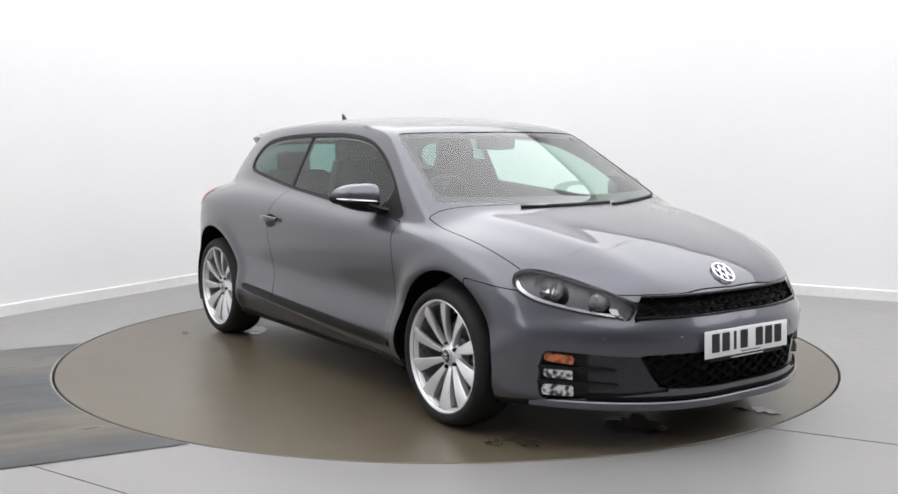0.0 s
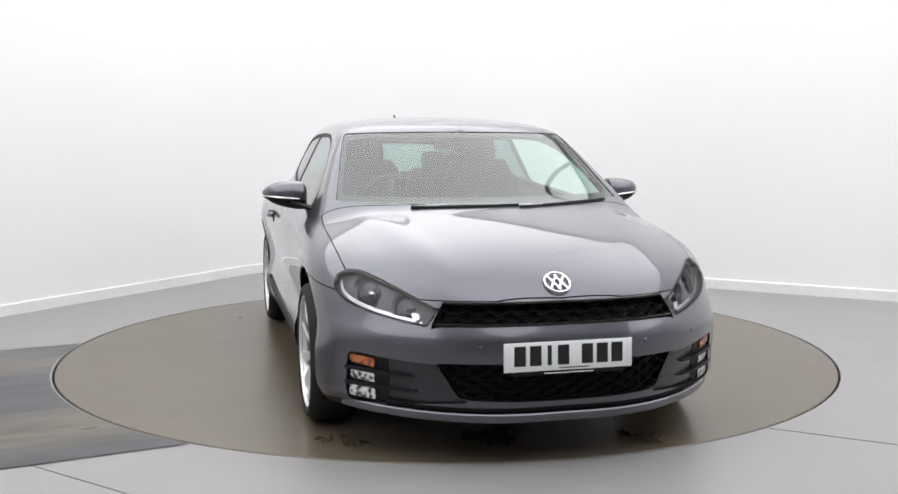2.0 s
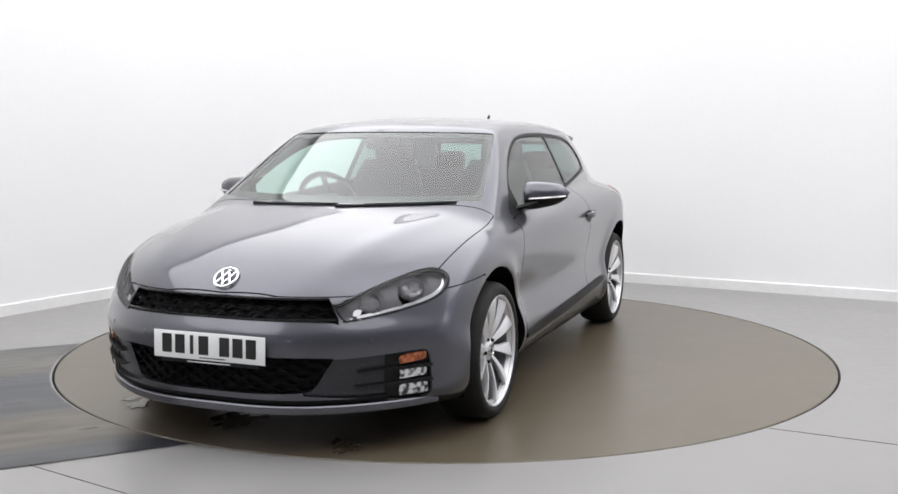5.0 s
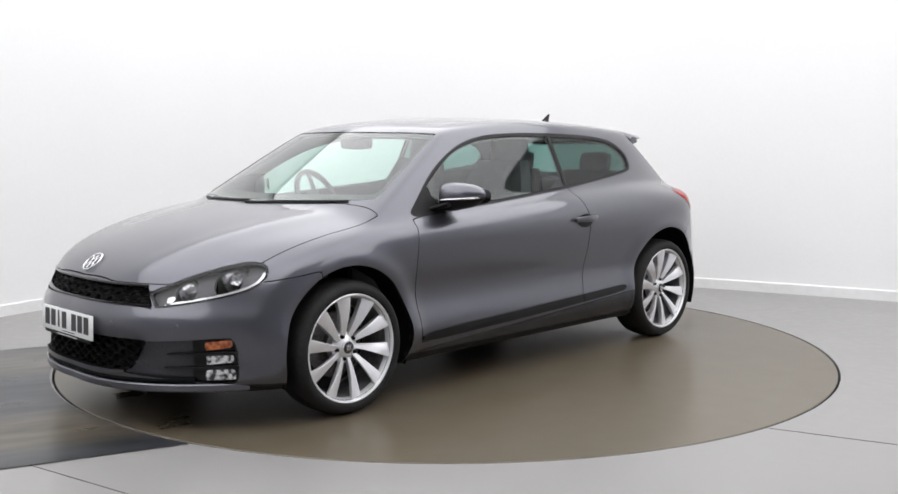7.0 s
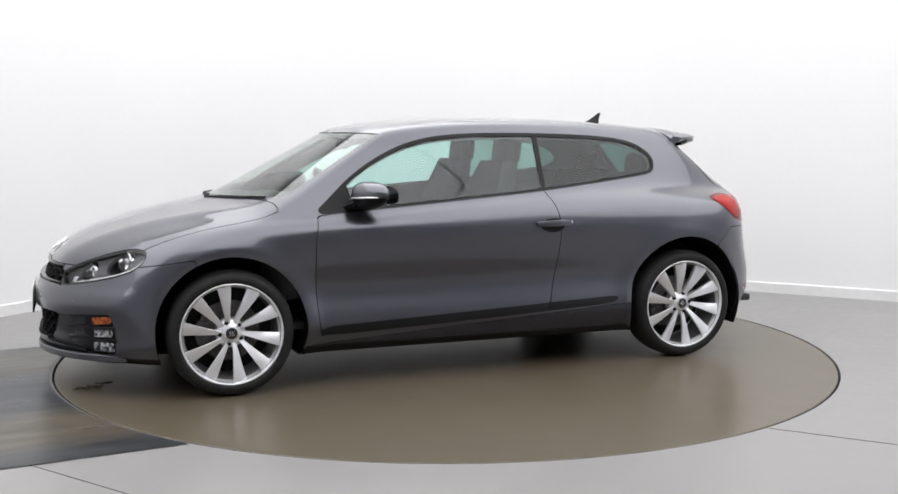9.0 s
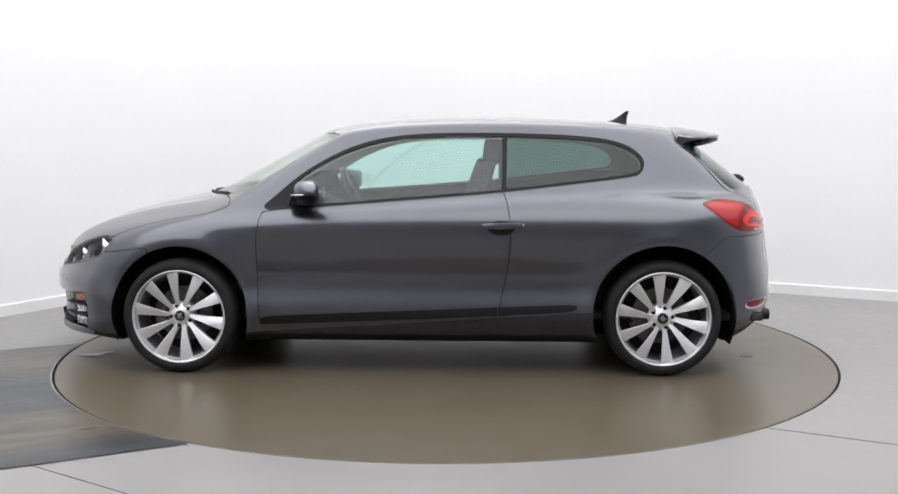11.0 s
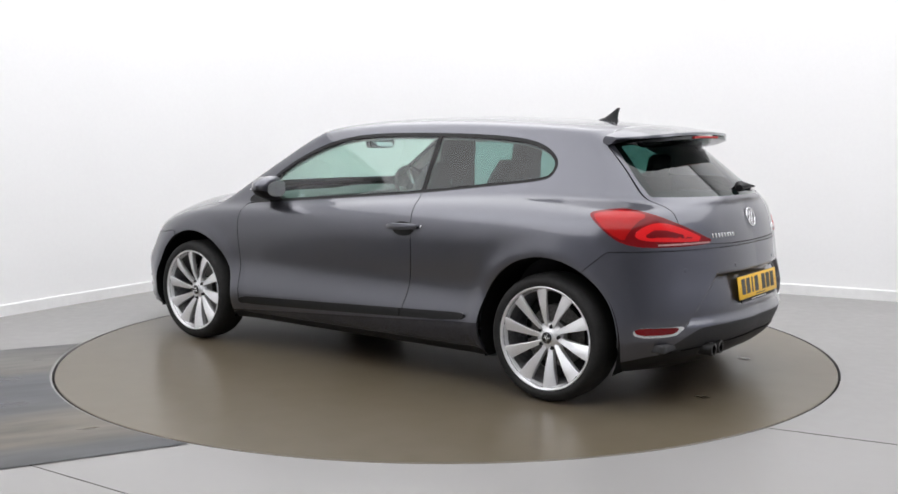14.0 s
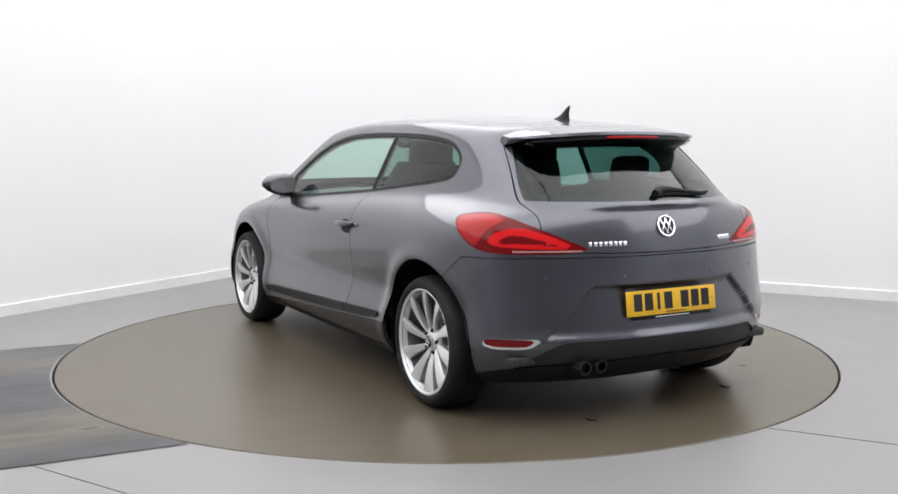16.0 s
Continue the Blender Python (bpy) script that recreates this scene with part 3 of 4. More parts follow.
    tagged(ob, "dark worn strip of floor with brown streaks beside the turntable", "floor strip", kind="structure")


def light_panels():
    turn = math.atan2(ALONG_R.y, ALONG_R.x)
    first = None
    for i in range(3):
        for j in range(3):
            if i + j > 2:
                continue
            p = CORNER + ALONG_R * (2.1 + 3.9 * i) + ALONG_L * (2.1 + 3.9 * j)
            m = Matrix.Translation((p.x, p.y, HEIGHT - 0.03)) @ Matrix.Rotation(turn, 4, "Z")
            if first is None:
                first = new("ceiling_light")
                tagged(first, "large white softbox light under the studio ceiling", "ceiling light", "studio ceiling lights")
                part("diffuser", box("diffuser", (3.86, 3.86, 0.02), PANEL, 0.003, pose(0, 0, -0.022)), first, "glowing white diffuser cloth")
                part("frame", box("frame", (3.89, 3.89, 0.03), SKIRT, 0.004), first, "white metal frame")
                first.matrix_basis = m
            else:
                copy_thing(first, m)


def turntable():
    n, verts, faces = 144, [(0, 0, 0)], []
    rings = [(0.6, 0), (1.3, 0), (1.9, 0), (2.234, 0), (2.238, -0.004), (2.238, -0.05)]
    for r, z in rings:
        for i in range(n):
            t = 2 * math.pi * i / n
            verts.append((r * math.cos(t), r * math.sin(t), z))
    for i in range(n):
        j = (i + 1) % n
        faces.append((0, 1 + i, 1 + j))
        for k in range(len(rings) - 1):
            faces.append((1 + k * n + i, 1 + (k + 1) * n + i, 1 + (k + 1) * n + j, 1 + k * n + j))
    table = new("turntable")
    # The deck's outer rim is painted near black, as shade in the gap.
    slots = [0 if k < 4 else 1 for i in range(n) for k in range(-1, len(rings) - 1)]
    part("deck", mesh_of("deck", verts, faces, [TABLETOP, DARKGAP], smooth=False, slots=slots), table, "grey-brown worn round deck")
    rnd = random.Random(4)
    for x, y, r in ((2.06, 0.36, 0.045), (1.99, 0.29, 0.025), (1.88, -0.28, 0.09), (1.80, -0.86, 0.05), (1.74, -0.97, 0.03), (-1.14, -0.74, 0.06), (-1.02, -0.80, 0.035), (-1.6, -0.72, 0.02), (-1.75, 0.24, 0.02), (-1.28, -1.18, 0.02)):
        lobes = [(rnd.uniform(0.08, 0.26), rnd.uniform(0, 6.28), k) for k in (2, 3, 5, 7)]
        ring = []
        for i in range(36):
            a = 2 * math.pi * i / 36
            q = r * (1 + sum(w * math.sin(k * a + p) for w, p, k in lobes))
            ring.append((x + 1.5 * q * math.cos(a), y + q * math.sin(a)))
        verts = [(x, y, 0.004)] + [(u, v, 0.004) for u, v in ring]
        faces = [(0, 1 + i, 1 + (i + 1) % 36) for i in range(36)]
        part("water_patch", mesh_of("water_patch", verts, faces, WATER), table, "small dark wet patch")
    tagged(table, "large round grey-brown turntable set flush in the floor", "turntable")
    return table


# ---- the car ----
OFF = (0.1156, -0.1048)


def both(mesh):
    """The same sheet's left half and right half."""
    return clip(mesh, lambda v, n: -v[:, 1]), clip(mesh, lambda v, n: v[:, 1])


def wheel(car):
    """A wheel on the left side, its outer face towards +y."""
    w = part("wheel", None, car)
    prof = [(0.245, -0.185), (0.262, -0.188), (0.29, -0.186), (0.306, -0.178), (0.316, -0.16), (0.3215, -0.13), (0.322, -0.08), (0.3215, -0.03), (0.316, 0.0), (0.306, 0.018), (0.295, 0.0275), (0.285, 0.030), (0.275, 0.0305), (0.264, 0.027), (0.258, 0.02), (0.245, 0.01)]
    tyre = part("tyre", revolve("tyre", prof, RUBBER, "y", 96, 60), w, "black rubber tyre")
    rim = revolve("rim", [(0.262, 0.012), (0.2605, 0.022), (0.256, 0.0245), (0.251, 0.022), (0.247, 0.012), (0.238, -0.01), (0.230, -0.06), (0.228, -0.17), (0.245, -0.185), (0.25, -0.18), (0.25, 0.0)], ALLOY, "y", 96, 40, closed=True)
    part("rim", rim, w, "silver alloy rim")
    # Thin darker sheet over the rim's own barrel paints the shade there.
    part("barrel_shade", revolve("barrel_shade", [(0.2365, -0.012), (0.2285, -0.06), (0.2265, -0.165)], BARREL, "y", 96, 40), w, "alloy barrel coloured darker for the shade behind the spokes")
    # ten swept blades, each with a raised leading edge
    me = None
    for i in range(10):
        if me is None:
            bm = bmesh.new()
            grid = []
            for k in range(9):
                u = k / 8
                r = 0.048 + (0.2475 - 0.048) * u
                lead = -0.10 - 0.16 * u + 0.08 * u * u
                wide = 0.020 + 0.050 * u**1.2
                y0 = 0.006 - 0.030 * (1 - u) ** 2 + 0.012 * u - 0.004 * u**3
                drop = 0.004 + 0.011 * u
                row = []
                for f, dy in ((0.0, -0.012), (0.0, 0.0), (0.08, 0.0012), (0.5, -0.38 * drop), (0.94, -drop), (1.0, -drop - 0.003), (0.95, -drop - 0.030), (0.3, -drop - 0.026)):
                    a = lead + f * wide / r
                    row.append(bm.verts.new((r * math.sin(a), y0 + dy, r * math.cos(a))))
                grid.append(row)
            for a, b in zip(grid, grid[1:]):
                for j in range(8):
                    bm.faces.new((a[j], a[(j + 1) % 8], b[(j + 1) % 8], b[j]))
            bm.faces.new(grid[0][::-1])
            bm.faces.new(grid[-1])
            me = from_bm("spoke", bm, ALLOY, 28)
        part("spoke", me, w, "", Matrix.Rotation(2 * math.pi * i / 10 + 0.08, 4, "Y"))
    hub = part("hub", revolve("hub", [(0.0, -0.014), (0.030, -0.014), (0.036, -0.018), (0.066, -0.028), (0.075, -0.04), (0.075, -0.08), (0.0, -0.08)], ALLOY, "y", 48), w)
    part("cap", revolve("cap", [(0.0, -0.006), (0.026, -0.007), (0.0305, -0.010), (0.031, -0.015), (0.0, -0.015)], GLOSSBLACK, "y", 40), w, "dark round centre cap")
    part("cap_ring", revolve("cap_ring", [(0.031, -0.013), (0.032, -0.006), (0.0285, -0.005), (0.0275, -0.008)], CHROME, "y", 40, closed=True), w, "chrome ring")
    emblem(0.021, w, Matrix.Translation((0, -0.0062, 0)) @ Matrix.Rotation(radians(90), 4, "Z"), ring=False)
    for i in range(5):
        a = 2 * math.pi * i / 5 + 0.31
        part("bolt", bolt_mesh(), w, "dark wheel bolt", Matrix.Translation((0.056 * math.sin(a), -0.018, 0.056 * math.cos(a))))
    part("brake_disc", revolve("brake_disc", [(0.07, -0.105), (0.155, -0.105), (0.157, -0.107), (0.157, -0.125), (0.155, -0.127), (0.07, -0.127)], STEEL, "y", 64, closed=True), w, "bare steel brake disc")
    part("disc_hat", revolve("disc_hat", [(0.0, -0.075), (0.072, -0.075), (0.078, -0.08), (0.078, -0.12), (0.0, -0.12)], STEEL, "y", 40), w)
    cal = [[(0.115 * math.sin(a) * k, y, 0.115 * math.cos(a) * k) for y, k in ((-0.09, 0.95), (-0.085, 1.25), (-0.09, 1.48), (-0.16, 1.48), (-0.165, 0.95))] for a in [1.1 + 0.1 * q for q in range(9)]]
    part("brake_caliper", loft("brake_caliper", cal, STEEL), w, "grey brake caliper")
    part("barrel_back", revolve("barrel_back", [(0.0, -0.178), (0.229, -0.178), (0.229, -0.182), (0.0, -0.182)], BLACK, "y", 48), w)
    return w


CACHE = {}


def bolt_mesh():
    if "bolt" not in CACHE:
        CACHE["bolt"] = revolve("bolt", [(0.0, 0.006), (0.0075, 0.006), (0.0085, 0.004), (0.0085, -0.004), (0.0125, -0.006), (0.0125, -0.01), (0.0, -0.01)], BLACK, "y", 6, 20)
    return CACHE["bolt"]


def emblem(radius, parent, m, ring=True):
    """A round badge of plain shapes, facing its own +x, as one mesh."""
    bm = bmesh.new()

    def add(mesh_data):
        bm.from_mesh(mesh_data)
        bpy.data.meshes.remove(mesh_data)

    if ring:
        add(revolve("r", [(radius, 0.0), (radius, 0.004), (radius * 0.97, 0.006), (radius * 0.88, 0.006), (radius * 0.85, 0.004), (radius * 0.85, 0.0)], CHROME, "x", 48))
    w = radius * 0.12
    for a, off in ((62, -0.3), (62, 0.3), (-62, -0.3), (-62, 0.3)):
        turn = Matrix.Rotation(radians(a), 4, "X")
        add(box("b", (0.006, radius * 1.62, w * 1.2), CHROME, radius * 0.02, Matrix.Translation((0.002, off * radius, 0)) @ turn))
    return part("badge", from_bm("badge", bm, CHROME), parent, "round chrome badge", m)


def number_plate(car, name, mat, label, m):
    p = part(name, box(name, (0.004, 0.52, 0.111), mat, 0.003), car, label, m)
    for i, x in enumerate([-0.196, -0.134, -0.078, -0.022, 0.075, 0.136, 0.197]):
        w = 0.016 if i == 2 else 0.046
        part("bar", box("bar", (0.001, w, 0.076), INK, 0), p, "black upright bar", Matrix.Translation((0.0026, x, 0.004)))
    part("bar", box("bar", (0.001, 0.12, 0.004), INK, 0), p, "thin dark line", Matrix.Translation((0.0026, 0.02, -0.046)))
    part("plate_holder", box("plate_holder", (0.006, 0.46, 0.03), BLACK, 0.003), p, "black plate holder", Matrix.Translation((-0.004, 0, -0.057)))
    part("bar", box("bar", (0.001, 0.2, 0.0035), PLATEWHITE, 0), p, "thin white line", Matrix.Translation((0.0002, 0.0, -0.065)))
    for s in (-0.238, 0.238):
        part("screw", revolve("screw", [(0.0, 0.0035), (0.003, 0.003), (0.0045, 0.002), (0.0045, 0.0)], mat, "x", 12), p, "", Matrix.Translation((0.002, s, 0.0)))
    return p


def car_thing():
    car = new("car")
    tagged(car, "grey metallic two-door hatchback coupe with silver alloy wheels", "car")
    whole = skin()
    body = clip(whole, f_arch, -1)
    under = clip(body, f_under)
    body = clip(body, f_under, -1)
    part("underbody", mesh_of("underbody", under[0], under[2], BLACK, under[1]), car, "black underbody")

    def cut(f, gap=0.0):
        nonlocal body
        body = clip(body, lambda v, n: f(v, n) - gap, -1)

    # panes
    screen = clip(body, f_screen)
    pane_ob = panel("windscreen", screen, SCREEN, car, 0.004, -0.003, "clear green-tinted windscreen")
    panel("glass_border", clip(screen, lambda v, n: f_screen(v, n) + 0.018 + 0.025 * np.clip((1.02 - v[:, 2]) / 0.05, 0, 1), -1), DARKTRIM, pane_ob, 0.0, -0.006, "black printed border")
    cut(f_screen)
    gasket = clip(body, f_gasket)
    cut(f_gasket)
    for side in both(gasket):
        ring = clip(side, lambda v, n: f_sidewin(v, n) + 0.002, -1)
        panel("window_trim", ring, BLACK, car, 0.02, -0.002, "black window surround")
        glass = clip(side, f_sidewin)
        pillar = lambda v, n: np.abs(split_x(v)) - 0.013
        front = clip(glass, lambda v, n: np.maximum(-split_x(v) + 0.012, f_sidewin(v, n)))
        rear = clip(glass, lambda v, n: np.maximum(split_x(v) + 0.012, f_sidewin(v, n)))
        sail = lambda v, n: 0.655 + 0.25 * (v[:, 2] - 0.95) - v[:, 0]
        panel("mirror_sail", clip(front, sail), BLACK, car, 0.01, -0.003, "black triangle at the mirror foot")
        front = clip(front, sail, -1)
        panel("door_window", front, GLASS, car, 0.004, -0.006, "green-tinted door window")
        panel("quarter_window", rear, REARGLASS, car, 0.004, -0.006, "dark tinted quarter window")
        panel("pillar_trim", clip(glass, pillar), BLACK, car, 0.02, -0.003, "black pillar strip")
    rg = clip(body, f_rearglass)
    pane_ob = panel("rear_window", rg, REARGLASS, car, 0.004, -0.003, "dark tinted rear window")
    panel("glass_border", clip(rg, lambda v, n: f_rearglass(v, n) + 0.03, -1), BLACK, pane_ob, 0.0, -0.006, "black printed border")
    cut(f_rearglass)
    # lamps, grilles and pockets
    for f, back, depth, mat in ((f_grille, "grille", 0.05, BLACK), (f_intake, "lower_grille", 0.05, BLACK)):
        patch = clip(body, f)
        grille = panel(back, patch, mat, car, 0.0, -depth, "black recessed grille")
        if back == "grille":
            honeycomb(grille, (0.566, 0.592, 0.618), 0.085, 0.008, lambda z: 0.49 - 0.3 * (z - 0.56))
            ys = np.linspace(-0.452, 0.452, 41)
            part("grille_top_bar", ribbon("grille_top_bar", [(x - 0.008, y, 0.632) for x, y in zip(surf(ys, 0.632, 2.2), ys)], 0.02, 0.012, GLOSSBLACK), grille, "gloss black bar along the bonnet edge")
            ys = np.linspace(-0.49, 0.49, 41)
            part("grille_low_bar", ribbon("grille_low_bar", [(x - 0.012, y, 0.553) for x, y in zip(surf(ys, 0.553, 2.2), ys)], 0.02, 0.010, GLOSSBLACK), grille, "gloss black bar along the bumper edge")
        if back == "lower_grille":
            honeycomb(grille, (0.276, 0.300, 0.324, 0.348, 0.372, 0.396), 0.08, 0.008, lambda z: 0.395 + 0.6 * (z - 0.27))
        cut(f)
    lamps = {}
    for f, key in ((f_lamp, "headlight"), (f_fog, "fog"), (f_tail, "tail_light")):
        lamps[key] = both(clip(body, f))
        cut(f)
    rim = clip(body, f_reflector_rim)
    cut(f_reflector_rim)
    for side in both(rim):
        panel("reflector_trim", clip(side, f_reflector, -1), SATIN, car, 0.006, 0.003, "satin chrome reflector surround")
        panel("reflector", clip(side, f_reflector), DARKRED, car, 0.006, 0.001, "red rear reflector")
    diff = clip(body, f_diffuser)
    panel("diffuser", diff, DARKTRIM, car, 0.02, -0.006, "dark grey plastic lower bumper")
    cut(f_diffuser)
    # dark sills below the doors
    sill = clip(body, f_sill)
    for side in both(sill):
        panel("sill", side, POCKET, car, 0.02, 0.0, "dark satin lower sill")
    cut(f_sill)
    # painted panels with their shut lines
    gap = 0.004
    order = (("bonnet", f_hood, ""), ("tailgate", f_gate, ""), ("door", f_door, ""), ("front_bumper", f_bumper, ""), ("rear_bumper", f_rearbumper, ""))
    for name, f, label in order:
        piece = clip(body, lambda v, n: f(v, n) + gap)
        if name == "door":
            for side in both(piece):
                panel(name, side, PAINT, car, 0.03)
        else:
            panel(name, piece, PAINT, car, 0.03)
        cut(f)
    panel("body_shell", body, PAINT, car, 0.025, 0.0, "grey metallic painted body")
    # lining behind the skin, so that no panel is see-through or paper-thin
    inner = clip(whole, lambda v, n: np.maximum(np.maximum(v[:, 0] - 1.05, -1.95 - v[:, 0]), 0.45 - v[:, 2]))
    for f in (f_screen, f_sidewin, f_rearglass):
        inner = clip(inner, lambda v, n: f(v, n) + 0.006, -1)
    inner = clip(inner, lambda v, n: f_hood(v, n) - 0.05, -1)
    inner = clip(inner, lambda v, n: f_arch(v, n) - 0.03, -1)
    v, n, faces = inner
    for name, sheet, mat, label in (("roof_lining", clip(inner, lambda v, n: 1.06 - v[:, 2]), LINING, "pale grey roof lining"), ("interior_lining", clip(inner, lambda v, n: v[:, 2] - 1.06), LINING_DARK, "dark grey interior lining")):
        v, n, faces = sheet
        part(name, mesh_of(name, v - n * 0.03, [q[::-1] for q in faces], mat, -n), car, label)
    # black rubbing strips along the doors and quarters
    for side in both(clip(whole, lambda v, n: np.maximum(outline(v[:, 0], v[:, 2], [(0.85, 0.275), (0.852, 0.318), (0.6, 0.330), (0, 0.355), (-0.7, 0.383), (-0.83, 0.388), (-0.845, 0.37), (-0.80, 0.348), (-0.4, 0.328), (0.4, 0.292)], 1), 0.5 - sy(v)))):
        for f in (lambda v, n: -v[:, 0] - 0.414, lambda v, n: v[:, 0] + 0.420):
            panel("rubbing_strip", clip(side, f), BLACK, car, 0.014, 0.010, "black plastic rubbing strip")
    details(car, lamps)
    return car


LINING_DARK = grain(material("dark_lining", (0.06, 0.06, 0.062), 0.85), 50, (0.03, 0.03, 0.031), (0.042, 0.042, 0.044))


def surf(y, z, x):
    """Where the outer surface lies at that y and z (numbers or arrays), starting near x."""
    one = np.ndim(y) == 0 and np.ndim(z) == 0
    y, z = np.broadcast_arrays(np.atleast_1d(np.asarray(y, float)), np.atleast_1d(np.asarray(z, float)))
    x = np.full(y.shape, float(x))
    for _ in range(30):
        f = field(x, y, z)
        if np.abs(f).max() < 1e-5:
            break
        g = (field(x + 1e-3, y, z) - f) / 1e-3
        x = x - np.clip(f / np.where(np.abs(g) < 0.05, 0.05 * np.sign(g + 1e-9), g), -0.03, 0.03)
    return float(x[0]) if one else x


def surf_y(x, z):
    y = 0.9
    for _ in range(25):
        f = float(field(np.array([x]), np.array([y]), np.array([z]))[0])
        if abs(f) < 1e-5:
            break
        y -= max(-0.03, min(0.03, f))
    return y


def ribbon(name, pts, thick, tall, mat):
    """A flat bar along points, thick across the surface and tall upwards."""
    rings = []
    for i, p in enumerate(pts):
        a, b = Vector(pts[max(i - 1, 0)]), Vector(pts[min(i + 1, len(pts) - 1)])
        d = (b - a).normalized()
        out = Vector((d.y, -d.x, 0)).normalized() if abs(d.z) < 0.99 else Vector((1, 0, 0))
        up = out.cross(d).normalized()
        p = Vector(p)
        high = tall[i] if isinstance(tall, list) else tall
        rings.append([p + out * thick / 2 * c + up * high / 2 * e for c, e in ((1, 0.7), (0.7, 1), (-1, 1), (-1, -1), (0.7, -1), (1, -0.7))])
    return loft(name, rings, mat)


def wave(u):
    """A wave with flat crests, as the edges of honeycomb cells run."""
    u = u % 1.0
    return 1.0 if u < 0.3 else 1 - 2 * (u - 0.3) / 0.2 if u < 0.5 else -1.0 if u < 0.8 else -1 + 2 * (u - 0.8) / 0.2


def honeycomb(grille, rows, pitch, amp, limit):
    for k, z in enumerate(rows):
        n = int(2 * limit(z) / 0.012)
        ys = np.linspace(-limit(z), limit(z), n + 1)
        xs = surf(ys, z, 2.2) - 0.03
        pts = [(x, y, z + amp * wave(y / pitch + 0.5 * (k % 2))) for x, y in zip(xs, ys)]
        part("grille_bar", ribbon("grille_bar", pts, 0.02, 0.006, BARS), grille)


def mirror(car, s):
    """A door mirror: painted shell, black foot and lower half, glass, signal strip."""
    rings, low = [], []
    for k in range(13):
        u = k / 12
        y = 0.815 + 0.218 * u
        sx = 0.075 * (1 - (2 * u - 0.9) ** 4 * 0.55) * (1 - 0.25 * u)
        sz = 0.073 * (1 - (2 * u - 0.75) ** 4 * 0.30) * (1 - 0.42 * u**1.6)
        if k in (0, 12):
            sx, sz = sx * 0.55, sz * 0.62
        cx, cz = 0.595 - 0.05 * u, 0.970 + 0.016 * u
        ring = []
        for j in range(20):
            a = 2 * math.pi * j / 20
            c, e = math.cos(a), math.sin(a)
            ring.append((cx + sx * math.copysign(abs(c) ** 0.75, c) * (1.25 if c > 0 else 0.75), s * y, cz + sz * math.copysign(abs(e) ** 0.85, e)))
        rings.append(ring if s > 0 else ring[::-1])
        low.append([(cx + (p[0] - cx) * 0.985, p[1], min(cz - 0.018, p[2]) - 0.003) for p in (ring if s > 0 else ring[::-1])])
    m = part("door_mirror", loft("door_mirror", rings, PAINT), car, "grey painted door mirror shell")
    part("mirror_base", loft("mirror_base", low, BLACK), m, "black lower mirror shell")
    arm = [[(0.64 + dx * w, s * y, z + dz * h) for dx, dz in ((1, 0), (0.7, 0.8), (-0.7, 0.8), (-1, 0), (-0.7, -0.8), (0.7, -0.8))] for y, z, w, h in ((0.765, 0.905, 0.075, 0.02), (0.80, 0.91, 0.065, 0.018), (0.85, 0.925, 0.05, 0.017), (0.90, 0.94, 0.04, 0.014))]
    part("mirror_arm", loft("mirror_arm", arm, BLACK), m, "black mirror foot")
    glass = [[(0.515 + 0.004 * q - 0.05 * (y - 0.83) / 0.2, s * y, 0.974 + h * e) for e in (-1, 1)] for q in (0,) for y, h in ((0.83, 0.03), (0.86, 0.045), (0.93, 0.046), (0.985, 0.034), (1.005, 0.018))]
    verts = [p for r in glass for p in r]
    part("mirror_glass", mesh_of("mirror_glass", verts, [(i * 2, i * 2 + 1, i * 2 + 3, i * 2 + 2) for i in range(4)], CHROME, smooth=False), m, "mirror glass")
    lip = []
    for k in range(9):
        u = k / 8
        y = 0.86 + 0.165 * u
        lip.append((0.683 - 0.045 * u - 0.055 * u**4, s * y, 0.958 + 0.012 * u))
    part("signal_strip", tube("signal_strip", lip, [0.003] + [0.0055] * 7 + [0.003], SATIN, 8), m, "clear turn signal strip")


